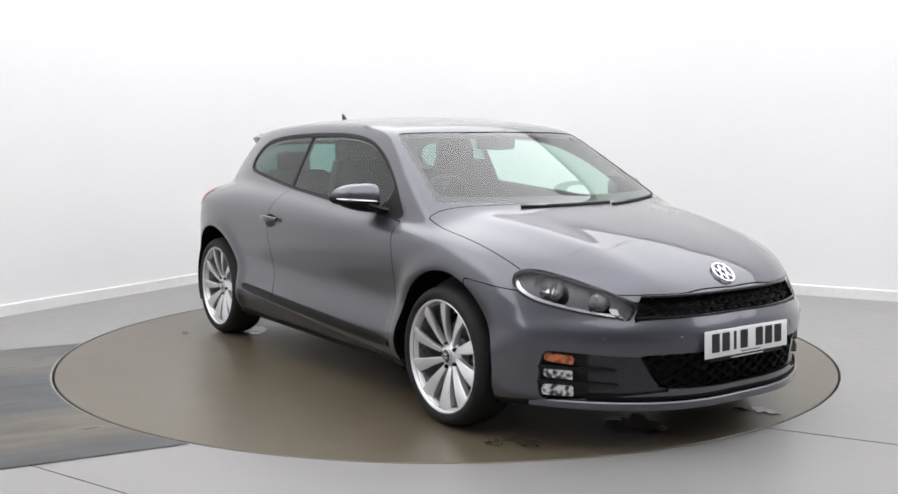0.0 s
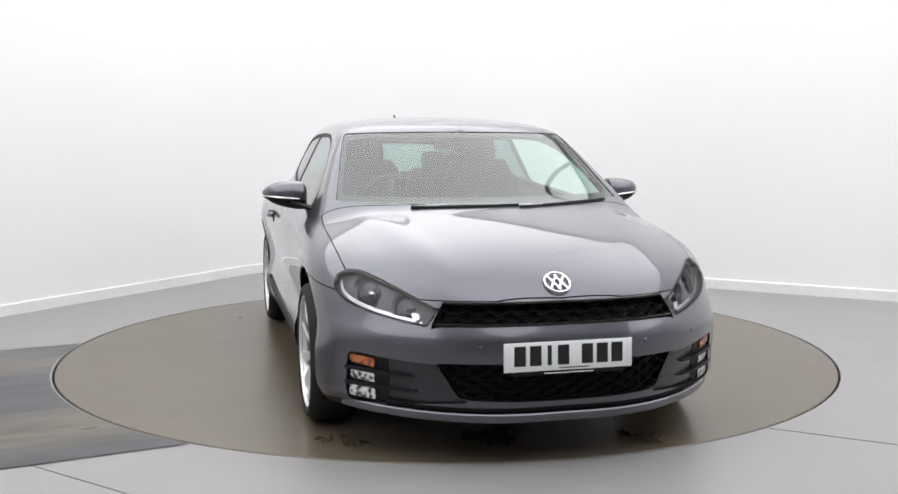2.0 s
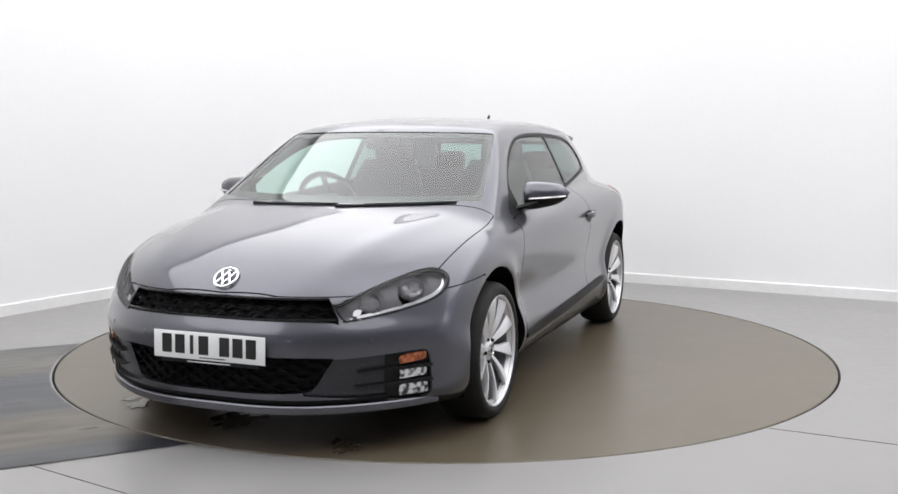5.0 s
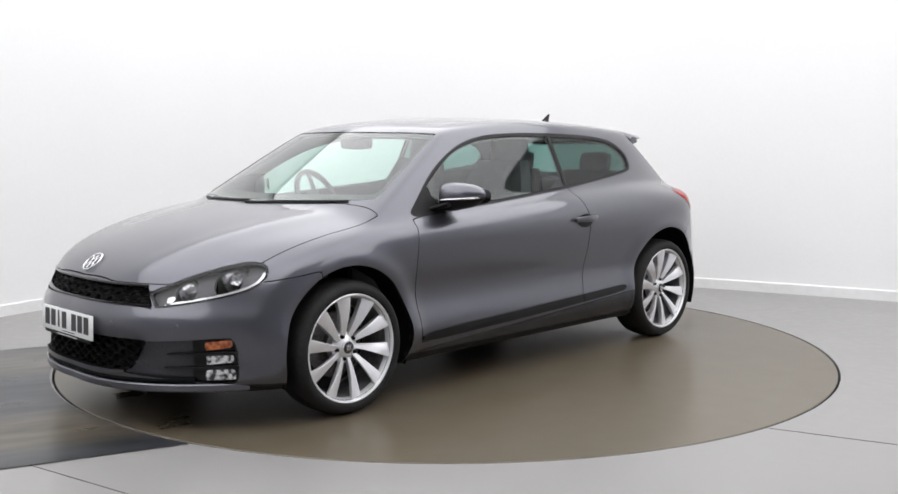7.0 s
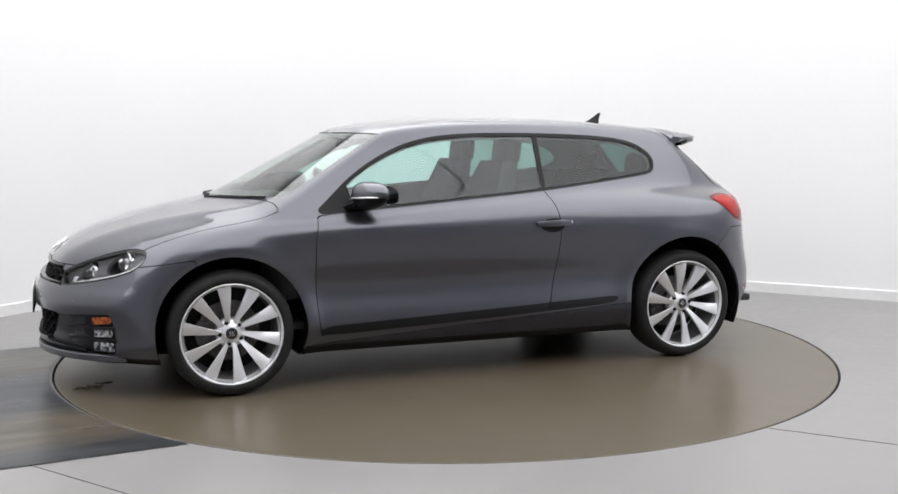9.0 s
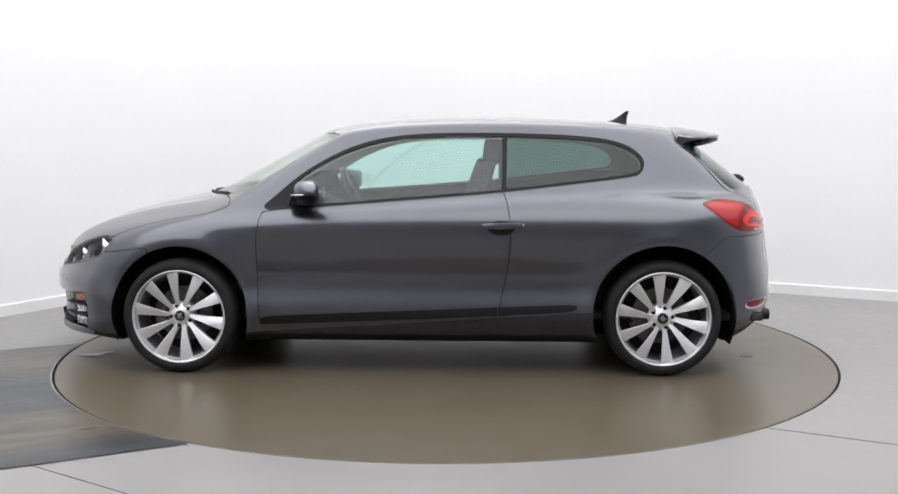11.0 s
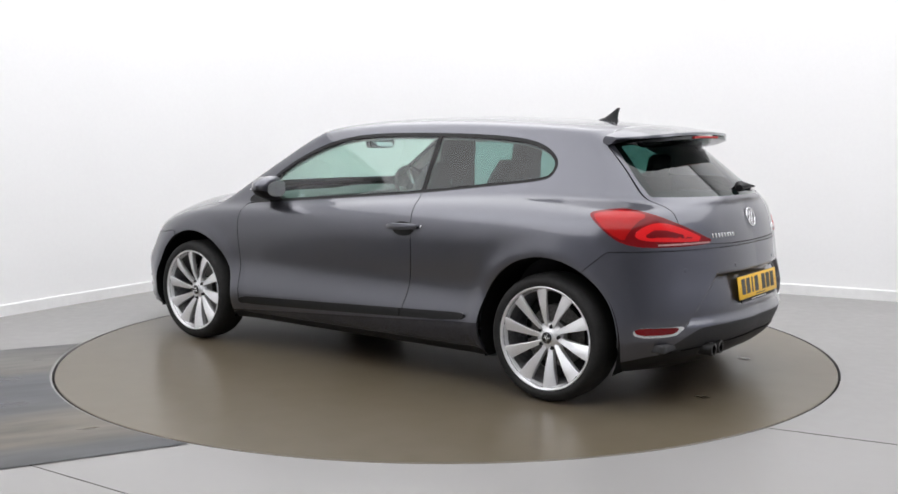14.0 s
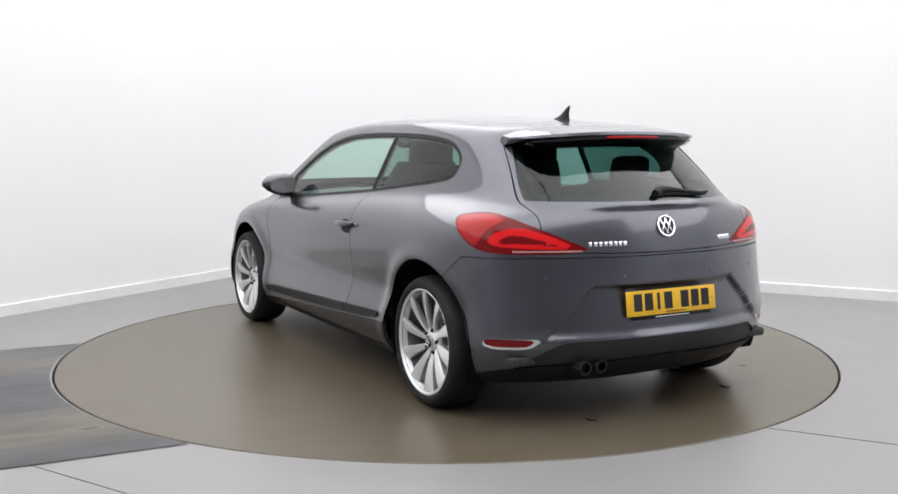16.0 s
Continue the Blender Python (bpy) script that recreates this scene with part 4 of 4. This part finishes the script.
def door_handle(car, s):
    rings = []
    for k in range(11):
        u = k / 10
        x = -0.335 - 0.20 * u
        y = surf_y(x, 0.805) + 0.004 + 0.036 * math.sin(math.pi * min(max(u, 0.02), 0.98)) ** 0.45
        h = 0.018 * (0.55 + 0.45 * math.sin(math.pi * u) ** 0.5)
        z = 0.803 + 0.006 * u
        rings.append([(x, s * (y + 0.009 * c), z + h * e) for c, e in ((1, 0.25), (0.6, 0.9), (-0.6, 1), (-1, 0.4), (-1, -0.4), (-0.6, -1), (0.6, -0.9), (1, -0.25))])
        if s < 0:
            rings[-1] = rings[-1][::-1]
    h = part("door_handle", loft("door_handle", rings, PAINT), car, "grey painted bar door handle")
    # Flat black oval on the door skin paints the shaded hand recess.
    cup = []
    for k in range(5):
        r = (1.0, 0.85, 0.6, 0.3, 0.05)[k]
        cup.append([(-0.435 + 0.072 * r * math.cos(a), s * (surf_y(-0.435 + 0.068 * r * math.cos(a), 0.789) + 0.0025), 0.793 + 0.038 * r * math.sin(a)) for a in [2 * math.pi * j / 20 for j in range(20)]])
    part("cup_shade", loft("cup_shade", cup, BLACK, cap=True), h, "flat black oval for the shaded recess behind the handle")
    part("lock", revolve("lock", [(0, 0.003), (0.007, 0.003), (0.008, 0.0)], SATIN, "y", 16), h, "", Matrix.Translation((-0.55, s * (surf_y(-0.55, 0.808) + 0.001), 0.808)) @ Matrix.Rotation(0 if s > 0 else math.pi, 4, "Z"))


def spoiler(car):
    rings = []
    n = 29
    for k in range(n):
        y = -0.535 + 1.07 * k / (n - 1)
        e = abs(y) / 0.535
        tip = -1.705 + 0.07 * e**2 + 0.16 * e**8
        start = -1.40
        thick = 0.022 * (1 - 0.5 * e**8)
        top = []
        for q in range(7):
            x = start + (tip - start) * q / 6
            z = float(roof_x(np.array([x]))[0]) - 0.10 * y * y - 0.035 * e**6 + 0.002 - 0.004 * (q == 0) * 4
            if q >= 5:
                z -= 0.001
            top.append((x, y, z))
        bot = [(tip - 0.004, y, top[-1][2] - thick * 0.6), (tip + 0.15 * (start - tip), y, top[5][2] - thick - 0.004), (tip + 0.4 * (start - tip), y, top[4][2] - 0.035), (tip + 0.7 * (start - tip), y, top[2][2] - 0.045), (start, y, top[0][2] - 0.03)]
        rings.append(top + bot)
    sp = part("spoiler", loft("spoiler", rings, PAINT, sharp=30), car, "grey painted roof spoiler")
    ring2 = []
    for k in range(n):
        y = -0.48 + 0.96 * k / (n - 1)
        e = abs(y) / 0.48
        tip = -1.715 + 0.056 * e**2 + 0.10 * e**10
        z0 = float(roof_x(np.array([tip]))[0]) - 0.10 * y * y - 0.02 * e**6
        ring2.append([(tip + 0.012, y, z0 - 0.017), (tip + 0.010, y, z0 - 0.030), (tip + 0.06, y, z0 - 0.055 + 0.02 * e**6), (-1.545, y, z0 - 0.07 + 0.03 * e**6), (-1.55, y, z0 - 0.03)])
    part("spoiler_underside", loft("spoiler_underside", ring2, GLOSSBLACK), sp, "black spoiler underside")
    lamp = [(-1.717 + 0.056 * (y / 0.52) ** 2 + 0.009, y, float(roof_x(np.array([-1.71]))[0]) - 0.10 * y * y - 0.023) for y in np.linspace(-0.15, 0.15, 11)]
    part("brake_light", ribbon("brake_light", lamp[::-1], 0.008, 0.011, REDLENS), sp, "slim red high-level brake light")


def small_parts(car):
    # roof aerial
    rings = []
    for u, x0, x1, w in ((0, -1.06, -1.205, 0.03), (0.1, -1.075, -1.20, 0.026), (0.3, -1.12, -1.2, 0.014), (0.6, -1.155, -1.203, 0.008), (0.9, -1.185, -1.21, 0.005), (1.0, -1.195, -1.212, 0.002)):
        z = 1.352 + 0.072 * u
        rings.append([((x0 + x1) / 2 + (x0 - x1) / 2 * math.cos(a), w * math.sin(a), z) for a in [2 * math.pi * j / 16 for j in range(16)]])
    part("aerial", loft("aerial", rings, BLACK), car, "black shark-fin roof aerial")
    # rear wiper
    wp = part("rear_wiper", tube("rear_wiper", [(surf(y, z, -1.8) - 0.022, y, z) for y, z in ((0.02, 1.012), (-0.01, 1.024), (-0.06, 1.03), (-0.16, 1.02), (-0.27, 1.01), (-0.32, 1.006))], [0.018, 0.021, 0.016, 0.009, 0.007, 0.004], BLACK), car, "black rear wiper")
    part("wiper_blade", ribbon("wiper_blade", [(surf(y, 1.008, -1.8) - 0.008, y, 1.008) for y in np.linspace(-0.37, 0.0, 10)], 0.008, 0.01, RUBBER), wp)
    # front wipers lie along the foot of the windscreen
    for y0, y1, z1 in ((-0.40, 0.10, 0.950), (0.10, 0.62, 0.957)):
        pts = [(surf(y0 + (y1 - y0) * k / 8, 0.944 + (z1 - 0.944) * k / 8, 1.15) + 0.010, y0 + (y1 - y0) * k / 8, 0.944 + (z1 - 0.944) * k / 8) for k in range(9)]
        w = part("wiper", tube("wiper", pts, [0.009, 0.007, 0.006, 0.005, 0.005, 0.005, 0.005, 0.004, 0.003], BLACK, 8), car, "black windscreen wiper")
        part("wiper_blade", ribbon("wiper_blade", [(p[0] - 0.004, p[1], p[2] + 0.005) for p in pts[2:]], 0.006, 0.007, RUBBER), w)
    # badges
    for r, x0, z, turn in ((0.055, 2.1, 0.694, 0), (0.05, -1.95, 0.868, 180)):
        p = np.array([[surf(0, z, x0), 0, z]])
        g = gradient(p)[0]
        tilt = math.degrees(math.atan2(g[2], abs(g[0])))
        emblem(r, car, Matrix.Translation(p[0] + g * 0.005) @ pose(0, 0, 0, 0, 0, turn) @ pose(0, 0, 0, 0, -tilt, 0))
    # body-coloured lip along the foot of the front bumper
    ys = np.linspace(-0.80, 0.80, 61)
    part("front_lip", ribbon("front_lip", [(x + 0.006 - 0.03 * (abs(y) / 0.8) ** 10, y, 0.196 + 0.02 * abs(y) ** 3) for x, y in zip(surf(ys, 0.21, 2.15), ys)], 0.03, 0.034, PAINT), car, "grey painted front lip")
    ys = np.linspace(-0.66, 0.66, 49)
    part("bumper_groove", ribbon("bumper_groove", [(x - 0.006, y, 0.230 + 0.02 * abs(y) ** 3) for x, y in zip(surf(ys, 0.23, 2.15), ys)], 0.016, 0.022, BARS), car, "black groove above the lip")
    for name, y0, n, step, w, z in (("model_lettering", 0.402, 8, 0.0235, 0.018, 0.803), ("engine_lettering", -0.335, 5, 0.018, 0.014, 0.803)):
        for i in range(n):
            y = y0 - step * i
            m = Matrix.Translation((surf(y, z, -1.95) - 0.001, y, z)) @ Matrix.Rotation(radians(15), 4, "Y")
            part("bar", box("bar", (0.004, w, 0.02), CHROME, 0.001), car, "small chrome bar", m)
    # exhaust
    for y in (0.36, 0.445):
        e = part("exhaust_tip", revolve("exhaust_tip", [(0.022, 0.0), (0.031, 0.0), (0.0325, -0.003), (0.0325, -0.16), (0.029, -0.16), (0.028, -0.004), (0.022, 0.0)], PIPE, "x", 28), car, "round exhaust tailpipe", Matrix.Translation((-1.96, y, 0.268)) @ Matrix.Rotation(math.pi, 4, "Z"))
        # Near-black plug paints the shade inside the pipe.
        part("exhaust_bore", revolve("exhaust_bore", [(0.0, -0.03), (0.028, -0.03), (0.028, -0.04), (0.0, -0.04)], DARKGAP, "x", 20), e)
    tank = [[(x, 0.40 + 0.13 * c, 0.255 + 0.05 * e) for c, e in ((1, 0), (0.7, 0.8), (-0.7, 0.8), (-1, 0), (-0.7, -0.8), (0.7, -0.8))] for x in (-1.78, -1.74, -1.5, -1.45)]
    part("silencer", loft("silencer", tank, BLACK), car, "dark steel exhaust silencer")
    # parking sensors
    for x0, z, ys in ((2.15, 0.47, (-0.62, -0.34, 0.34, 0.62)), (-2.0, 0.655, (-0.6, -0.25, 0.25, 0.6))):
        for y in ys:
            xx = surf(y, z, x0)
            g = gradient(np.array([[xx, y, z]]))[0]
            turn = Vector((1, 0, 0)).rotation_difference(Vector(g)).to_matrix().to_4x4()
            part("parking_sensor", revolve("parking_sensor", [(0, 0.0025), (0.008, 0.0025), (0.009, 0.001), (0.0098, 0.0005), (0.0098, -0.004)], PAINT, "x", 20), car, "", Matrix.Translation((xx, y, z)) @ turn)


def seat(name, car, x, y, w, top):
    """A seat with cushion, bolstered back and headrest."""
    s = part(name, box(name, (0.50, w, 0.16), FABRIC, 0.05, pose(0, 0, 0), 4), car, "dark fabric seat cushion", pose(x + 0.12, y, 0.42, 0, -6, 0))
    rings = []
    for k in range(9):
        u = k / 8
        xx = x - 0.12 - 0.22 * u
        z = 0.46 + (top - 0.46) * u
        hw = w / 2 * (0.92 + 0.12 * math.sin(math.pi * u) - 0.28 * u**4)
        t = 0.085 - 0.035 * u
        rings.append([(xx + t * (c if abs(e) < 0.75 else c * 0.8 + (0.45 if c > 0 else 0)), y + hw * e, z) for c, e in ((1, -0.95), (0.65, -0.5), (0.6, 0), (0.65, 0.5), (1, 0.95), (0.2, 1.0), (-1, 0.85), (-1.1, 0), (-1, -0.85), (0.2, -1.0))])
    part("backrest", loft("backrest", rings, FABRIC, sharp=60), car, "dark fabric seat back")
    return s


def interior(car):
    dash = [[(x + dx, y, z + dz) for x, z in ((1.10, 0.905), (0.98, 0.925), (0.82, 0.925), (0.72, 0.90), (0.70, 0.84), (0.76, 0.70), (0.85, 0.55), (1.10, 0.5))] for y, dx, dz in ((-0.72, -0.10, -0.07), (-0.64, -0.03, -0.02), (-0.5, 0, 0.012), (-0.25, 0, 0.012), (-0.1, 0, 0), (0.3, 0.01, 0), (0.64, -0.03, -0.02), (0.72, -0.10, -0.07))]
    part("dashboard", loft("dashboard", dash, DASH, sharp=50), car, "dark grey dashboard")
    part("centre_console", box("centre_console", (0.9, 0.2, 0.26), DASH, 0.04, None, 3), car, "dark centre console", pose(0.32, 0, 0.42))
    m = Matrix.Translation((0.50, -0.36, 0.90)) @ Matrix.Rotation(radians(-66), 4, "Y")
    wheel_ob = part("steering_wheel", tube("steering_wheel", [(0.18 * math.cos(2 * math.pi * k / 40), 0.18 * math.sin(2 * math.pi * k / 40), 0) for k in range(41)], 0.016, GLOSSBLACK, 10), car, "black three-spoke steering wheel", m)
    part("wheel_hub", box("wheel_hub", (0.12, 0.13, 0.05), BLACK, 0.02, None, 3), wheel_ob, "", pose(0, 0, -0.01))
    for a in (0, 90, 180):
        part("wheel_spoke", box("wheel_spoke", (0.03, 0.12, 0.015), SATIN, 0.005), wheel_ob, "", pose(0, 0, 0, 0, 0, a - 90 + 90 * 0) @ pose(0, 0.11, 0))
    for y in (-0.36, 0.36):
        seat("front_seat", car, -0.02, y, 0.54, 1.13)
        rings = [[(-0.385 - 0.02 * u + 0.058 * k * c, y + 0.14 * k * e * (1 - 0.12 * u), 1.115 + 0.165 * u) for c, e in ((1, -0.6), (1, 0), (1, 0.6), (0.5, 0.95), (-0.5, 0.95), (-1, 0.6), (-1, -0.6), (-0.5, -0.95), (0.5, -0.95))] for u, k in ((0, 0.7), (0.08, 0.95), (0.5, 1), (0.88, 0.93), (1, 0.6))]
        part("headrest", loft("headrest", rings, FABRIC, sharp=60), car, "dark headrest")
        for d in (-0.05, 0.05):
            part("headrest_post", tube("headrest_post", [(-0.38, y + d, 1.0), (-0.385, y + d, 1.12)], 0.006, CHROME, 8), car)
    for y in (-0.33, 0.33):
        seat("rear_seat", car, -0.92, y, 0.62, 1.05)
        rings = [[(-1.28 - 0.02 * u + 0.04 * k * c, y + 0.12 * k * e, 1.04 + 0.13 * u) for c, e in ((1, -0.6), (1, 0), (1, 0.6), (0.5, 0.95), (-0.5, 0.95), (-1, 0.6), (-1, -0.6), (-0.5, -0.95), (0.5, -0.95))] for u, k in ((0, 0.7), (0.1, 0.95), (0.5, 1), (0.88, 0.93), (1, 0.6))]
        part("headrest", loft("headrest", rings, FABRIC, sharp=60), car, "dark headrest")
    part("cabin_floor", box("cabin_floor", (2.9, 1.5, 0.04), LINING_DARK, 0.01), car, "dark carpeted cabin floor", pose(-0.4, 0, 0.30))
    part("parcel_shelf", box("parcel_shelf", (0.42, 1.05, 0.03), LINING_DARK, 0.01), car, "dark parcel shelf", pose(-1.55, 0, 0.955))
    mr = [[(0.50 + 0.012 * c, y, 1.235 + 0.036 * e * k) for c, e in ((1, -0.8), (1, 0.8), (0.5, 1), (-1, 0.8), (-1, -0.8), (0.5, -1))] for y, k in ((-0.125, 0.6), (-0.115, 0.95), (0, 1.05), (0.115, 0.95), (0.125, 0.6))]
    part("rear_view_mirror", loft("rear_view_mirror", mr, BLACK), car, "black rear-view mirror")
    part("mirror_glass", box("mirror_glass", (0.003, 0.215, 0.056), CHROME, 0.001), car, "rear-view mirror glass", pose(0.486, 0, 1.235))
    part("mirror_mount", tube("mirror_mount", [(0.51, 0, 1.25), (0.56, 0, 1.285), (0.565, 0, 1.31)], [0.012, 0.016, 0.03], BLACK), car)
    part("bulkhead", box("bulkhead", (0.03, 1.3, 0.55), BLACK, 0.005), car, "black bulkhead", pose(1.09, 0, 0.555))


def lamp_parts(car, lamps):
    for side in range(2):
        s = 1 if side == 0 else -1
        lamp = panel("headlight", lamps["headlight"][side], LENS, car, 0.004, -0.001, "clear headlight with dark bezel and chrome reflectors")
        housing = lamps["headlight"][side]
        bezel = housing
        panel("lamp_edge", clip(housing, lambda v, n: f_lamp(v, n) + 0.010, -1), BLACK, lamp, 0.02, -0.003, "black lamp edge")
        for x, y, z, r in ((1.735, 0.682, 0.657, 0.063), (1.893, 0.568, 0.609, 0.051)):
            m = Matrix.Translation((x, s * y, z)) @ Matrix.Rotation(s * radians(24), 4, "Z")
            bezel = clip(bezel, lambda v, n: np.hypot(v[:, 1] * s - y - 0.44 * (v[:, 0] - x), v[:, 2] - z) - r * 0.98, -1)
            bowl = part("reflector_bowl", revolve("reflector_bowl", [(0.0, -0.03), (r * 0.35, -0.027), (r * 0.7, -0.014), (r * 0.93, 0.008), (r * 0.98, 0.02), (r, 0.035), (r * 1.02, 0.035), (r * 1.02, -0.02)], BOWL, "x", 32), lamp, "chrome lamp reflector", m)
            part("bulb_cap", revolve("bulb_cap", [(0.0, 0.008), (r * 0.15, 0.006), (r * 0.2, -0.004), (r * 0.2, -0.03)], SATIN, "x", 20), bowl)
        panel("lamp_bezel", bezel, BEZEL, lamp, 0.02, -0.032)
        strip = clip(housing, lambda v, n: np.maximum(outline(front_u(v), v[:, 2], [(0.02, 0.548), (0.25, 0.583), (0.40, 0.617), (0.47, 0.66), (0.48, 0.70), (0.465, 0.70), (0.45, 0.665), (0.39, 0.632), (0.25, 0.598), (0.03, 0.563)], 1), f_lamp(v, n)))
        panel("light_strip", strip, SATIN, lamp, 0.006, -0.02, "silver light strip")
        block = clip(housing, lambda v, n: outline(front_u(v), v[:, 2], [(0.045, 0.566), (0.082, 0.570), (0.095, 0.594), (0.062, 0.591)], 0))
        panel("corner_lamp", block, SATIN, lamp, 0.01, -0.016, "silver corner reflector")
        # the pocket low in the bumper
        fog = lamps["fog"][side]
        pocket = panel("fog_pocket", fog, POCKET, car, 0.0, -0.016, "dark gloss bumper pocket with lamps and fins")
        panel("pocket_rim", clip(fog, lambda v, n: np.maximum(-f_fog(v, n) - 0.006, 0.30 - front_u(v))), GLOSSBLACK, pocket, 0.016, -0.002)
        panel("lamp_tray", clip(fog, lambda v, n: np.maximum(0.165 - front_u(v), f_fog(v, n) + 0.005)), BLACK, pocket, 0.003, -0.013, "black tray round the bumper lamps")
        for label, mat, pts in (("amber turn signal", AMBER, [(0.225, 0.366), (0.338, 0.380), (0.336, 0.412), (0.215, 0.402)]), ("clear fog light", FOGLENS, [(0.225, 0.305), (0.342, 0.314), (0.342, 0.350), (0.225, 0.343)]), ("clear daytime light", FOGLENS, [(0.22, 0.236), (0.35, 0.240), (0.347, 0.286), (0.222, 0.283)])):
            panel("bumper_lamp", clip(fog, lambda v, n: outline(front_u(v), v[:, 2], pts, 0)), mat, pocket, 0.009, -0.005, label)
        for z0, z1, y0 in ((0.345, 0.357, 0.565), (0.288, 0.296, 0.555)):
            ys = np.linspace(y0, 0.80, 14)
            zs = z0 + (z1 - z0) * (ys - y0) / (0.80 - y0)
            xs = surf(ys, zs, 2.05)
            pts = [(x - 0.012 + 0.008 * min(1, k / 5), s * y, z) for k, (x, y, z) in enumerate(zip(xs, ys, zs))]
            tall = [0.004 + 0.009 * min(1, k / 6) for k in range(14)]
            part("fin", ribbon("fin", pts if s < 0 else pts[::-1], 0.02, tall if s < 0 else tall[::-1], BLACK), pocket, "black plastic fin")
        # tail light
        tail = lamps["tail_light"][side]
        t = panel("tail_light", tail, DARKRED, car, 0.012, 0.001, "red tail light with light bands")
        for label, mat, pts in (
            ("bright red light band", REDLIGHT, [(0.18, 0.835), (0.30, 0.885), (0.44, 0.845), (0.56, 0.79), (0.50, 0.782), (0.30, 0.79), (0.20, 0.80)]),
            ("red outer lens", REDLENS, [(0.01, 0.912), (0.08, 0.923), (0.17, 0.93), (0.27, 0.908), (0.20, 0.88), (0.15, 0.82), (0.14, 0.79), (0.06, 0.84)]),
        ):
            panel("light_band", clip(tail, lambda v, n: np.maximum(outline(rear_u(v), v[:, 2], pts, 2), f_tail(v, n) + 0.004)), mat, t, 0.004, 0.003, label)
        ys = np.linspace(0.44, 0.72, 15)
        pts = [(x - 0.003, s * y, 0.7755) for x, y in zip(surf(ys, 0.7755, -1.9), ys)]
        part("clear_strip", ribbon("clear_strip", pts if s > 0 else pts[::-1], 0.006, 0.008, TAILCLEAR), t, "clear reversing strip")
        panel("light_band", clip(tail, lambda v, n: outline(rear_u(v), v[:, 2], [(0.235, 0.822), (0.30, 0.85), (0.46, 0.81), (0.50, 0.795), (0.32, 0.812), (0.25, 0.806)], 1)), DARKRED, t, 0.004, 0.005)


# Near-black steel: shade under the rear bumper put into the tailpipe colour.
PIPE = material("shaded_pipe_steel", (0.03, 0.03, 0.03), 0.4, 0.8)
# Bright spots on near black paint the glints of the lamp reflectors.
FOGLENS = grain(material("lamp_reflector_glints", (0.6, 0.6, 0.61), 0.15, 0.9, 1.0), 55, (0.03, 0.03, 0.033), (0.9, 0.9, 0.92), detail=0)
TAILCLEAR = material("clear_red_lens", (0.5, 0.24, 0.23), 0.15, 0, 0.3)


def details(car, lamps):
    w = wheel(car)
    w.matrix_basis = pose(1.289, 0.882, 0.311, 0, 6) @ Matrix.Diagonal((0.966, 1.0, 0.966, 1.0))
    for m in (pose(-1.292, 0.868, 0.311, 0, 40), pose(1.289, -0.882, 0.311, 0, 0, 180), pose(-1.292, -0.868, 0.311, 0, 20, 180)):
        copy_thing(w, m)
    for x, s in ((1.285, 1), (1.285, -1), (-1.292, 1), (-1.292, -1)):
        me = revolve("wheel_arch_liner", [(0.10, 0.50), (0.376, 0.50), (0.384, 0.87)], VOID, "y", 64)
        bm = bmesh.new()
        bm.from_mesh(me)
        bmesh.ops.bisect_plane(bm, geom=bm.verts[:] + bm.edges[:] + bm.faces[:], plane_co=(0, 0, -0.15), plane_no=(0, 0, -1), clear_outer=True)
        bm.transform(Matrix.Diagonal((1, s, 1, 1)))
        part("wheel_arch_liner", from_bm("wheel_arch_liner", bm, VOID), car, "black wheel arch liner", Matrix.Translation((x, 0, 0.326)))
    number_plate(car, "front_plate", PLATEWHITE, "white front registration plate with black bars", pose(2.207, 0, 0.438, 0, -2, 0))
    number_plate(car, "rear_plate", PLATEYELLOW, "yellow rear registration plate with black bars", pose(-1.998, 0, 0.537, 0, -8, 180))
    lamp_parts(car, lamps)
    for s in (1, -1):
        mirror(car, s)
        door_handle(car, s)
    spoiler(car)
    small_parts(car)
    interior(car)


studio()
light_panels()
TABLE = turntable()
CAR = car_thing()


def motions():
    turns = [(0, -55.17), (0.5, -58.74), (1, -64.2), (1.5, -69.85), (2, -75.85), (2.5, -81.7), (3, -87.75), (3.5, -93.6), (4, -99.6), (4.5, -105.42), (5, -111.4),
             (7.5, -141.13), (8, -147.35), (8.5, -153.5), (9, -159.75), (11.5, -188.0), (12, -193.88), (12.5, -199.6), (13, -205.47), (13.5, -211.2), (14, -217.18),
             (14.5, -222.97), (15, -229.0), (15.5, -234.8), (16, -240.76)]
    walk(TABLE, [(t, pose(0, 0, 0, 0, 0, a)) for t, a in turns])
    walk(CAR, [(t, pose(0, 0, 0, 0, 0, a) @ Matrix.Translation((*OFF, 0.0))) for t, a in turns])


motions()
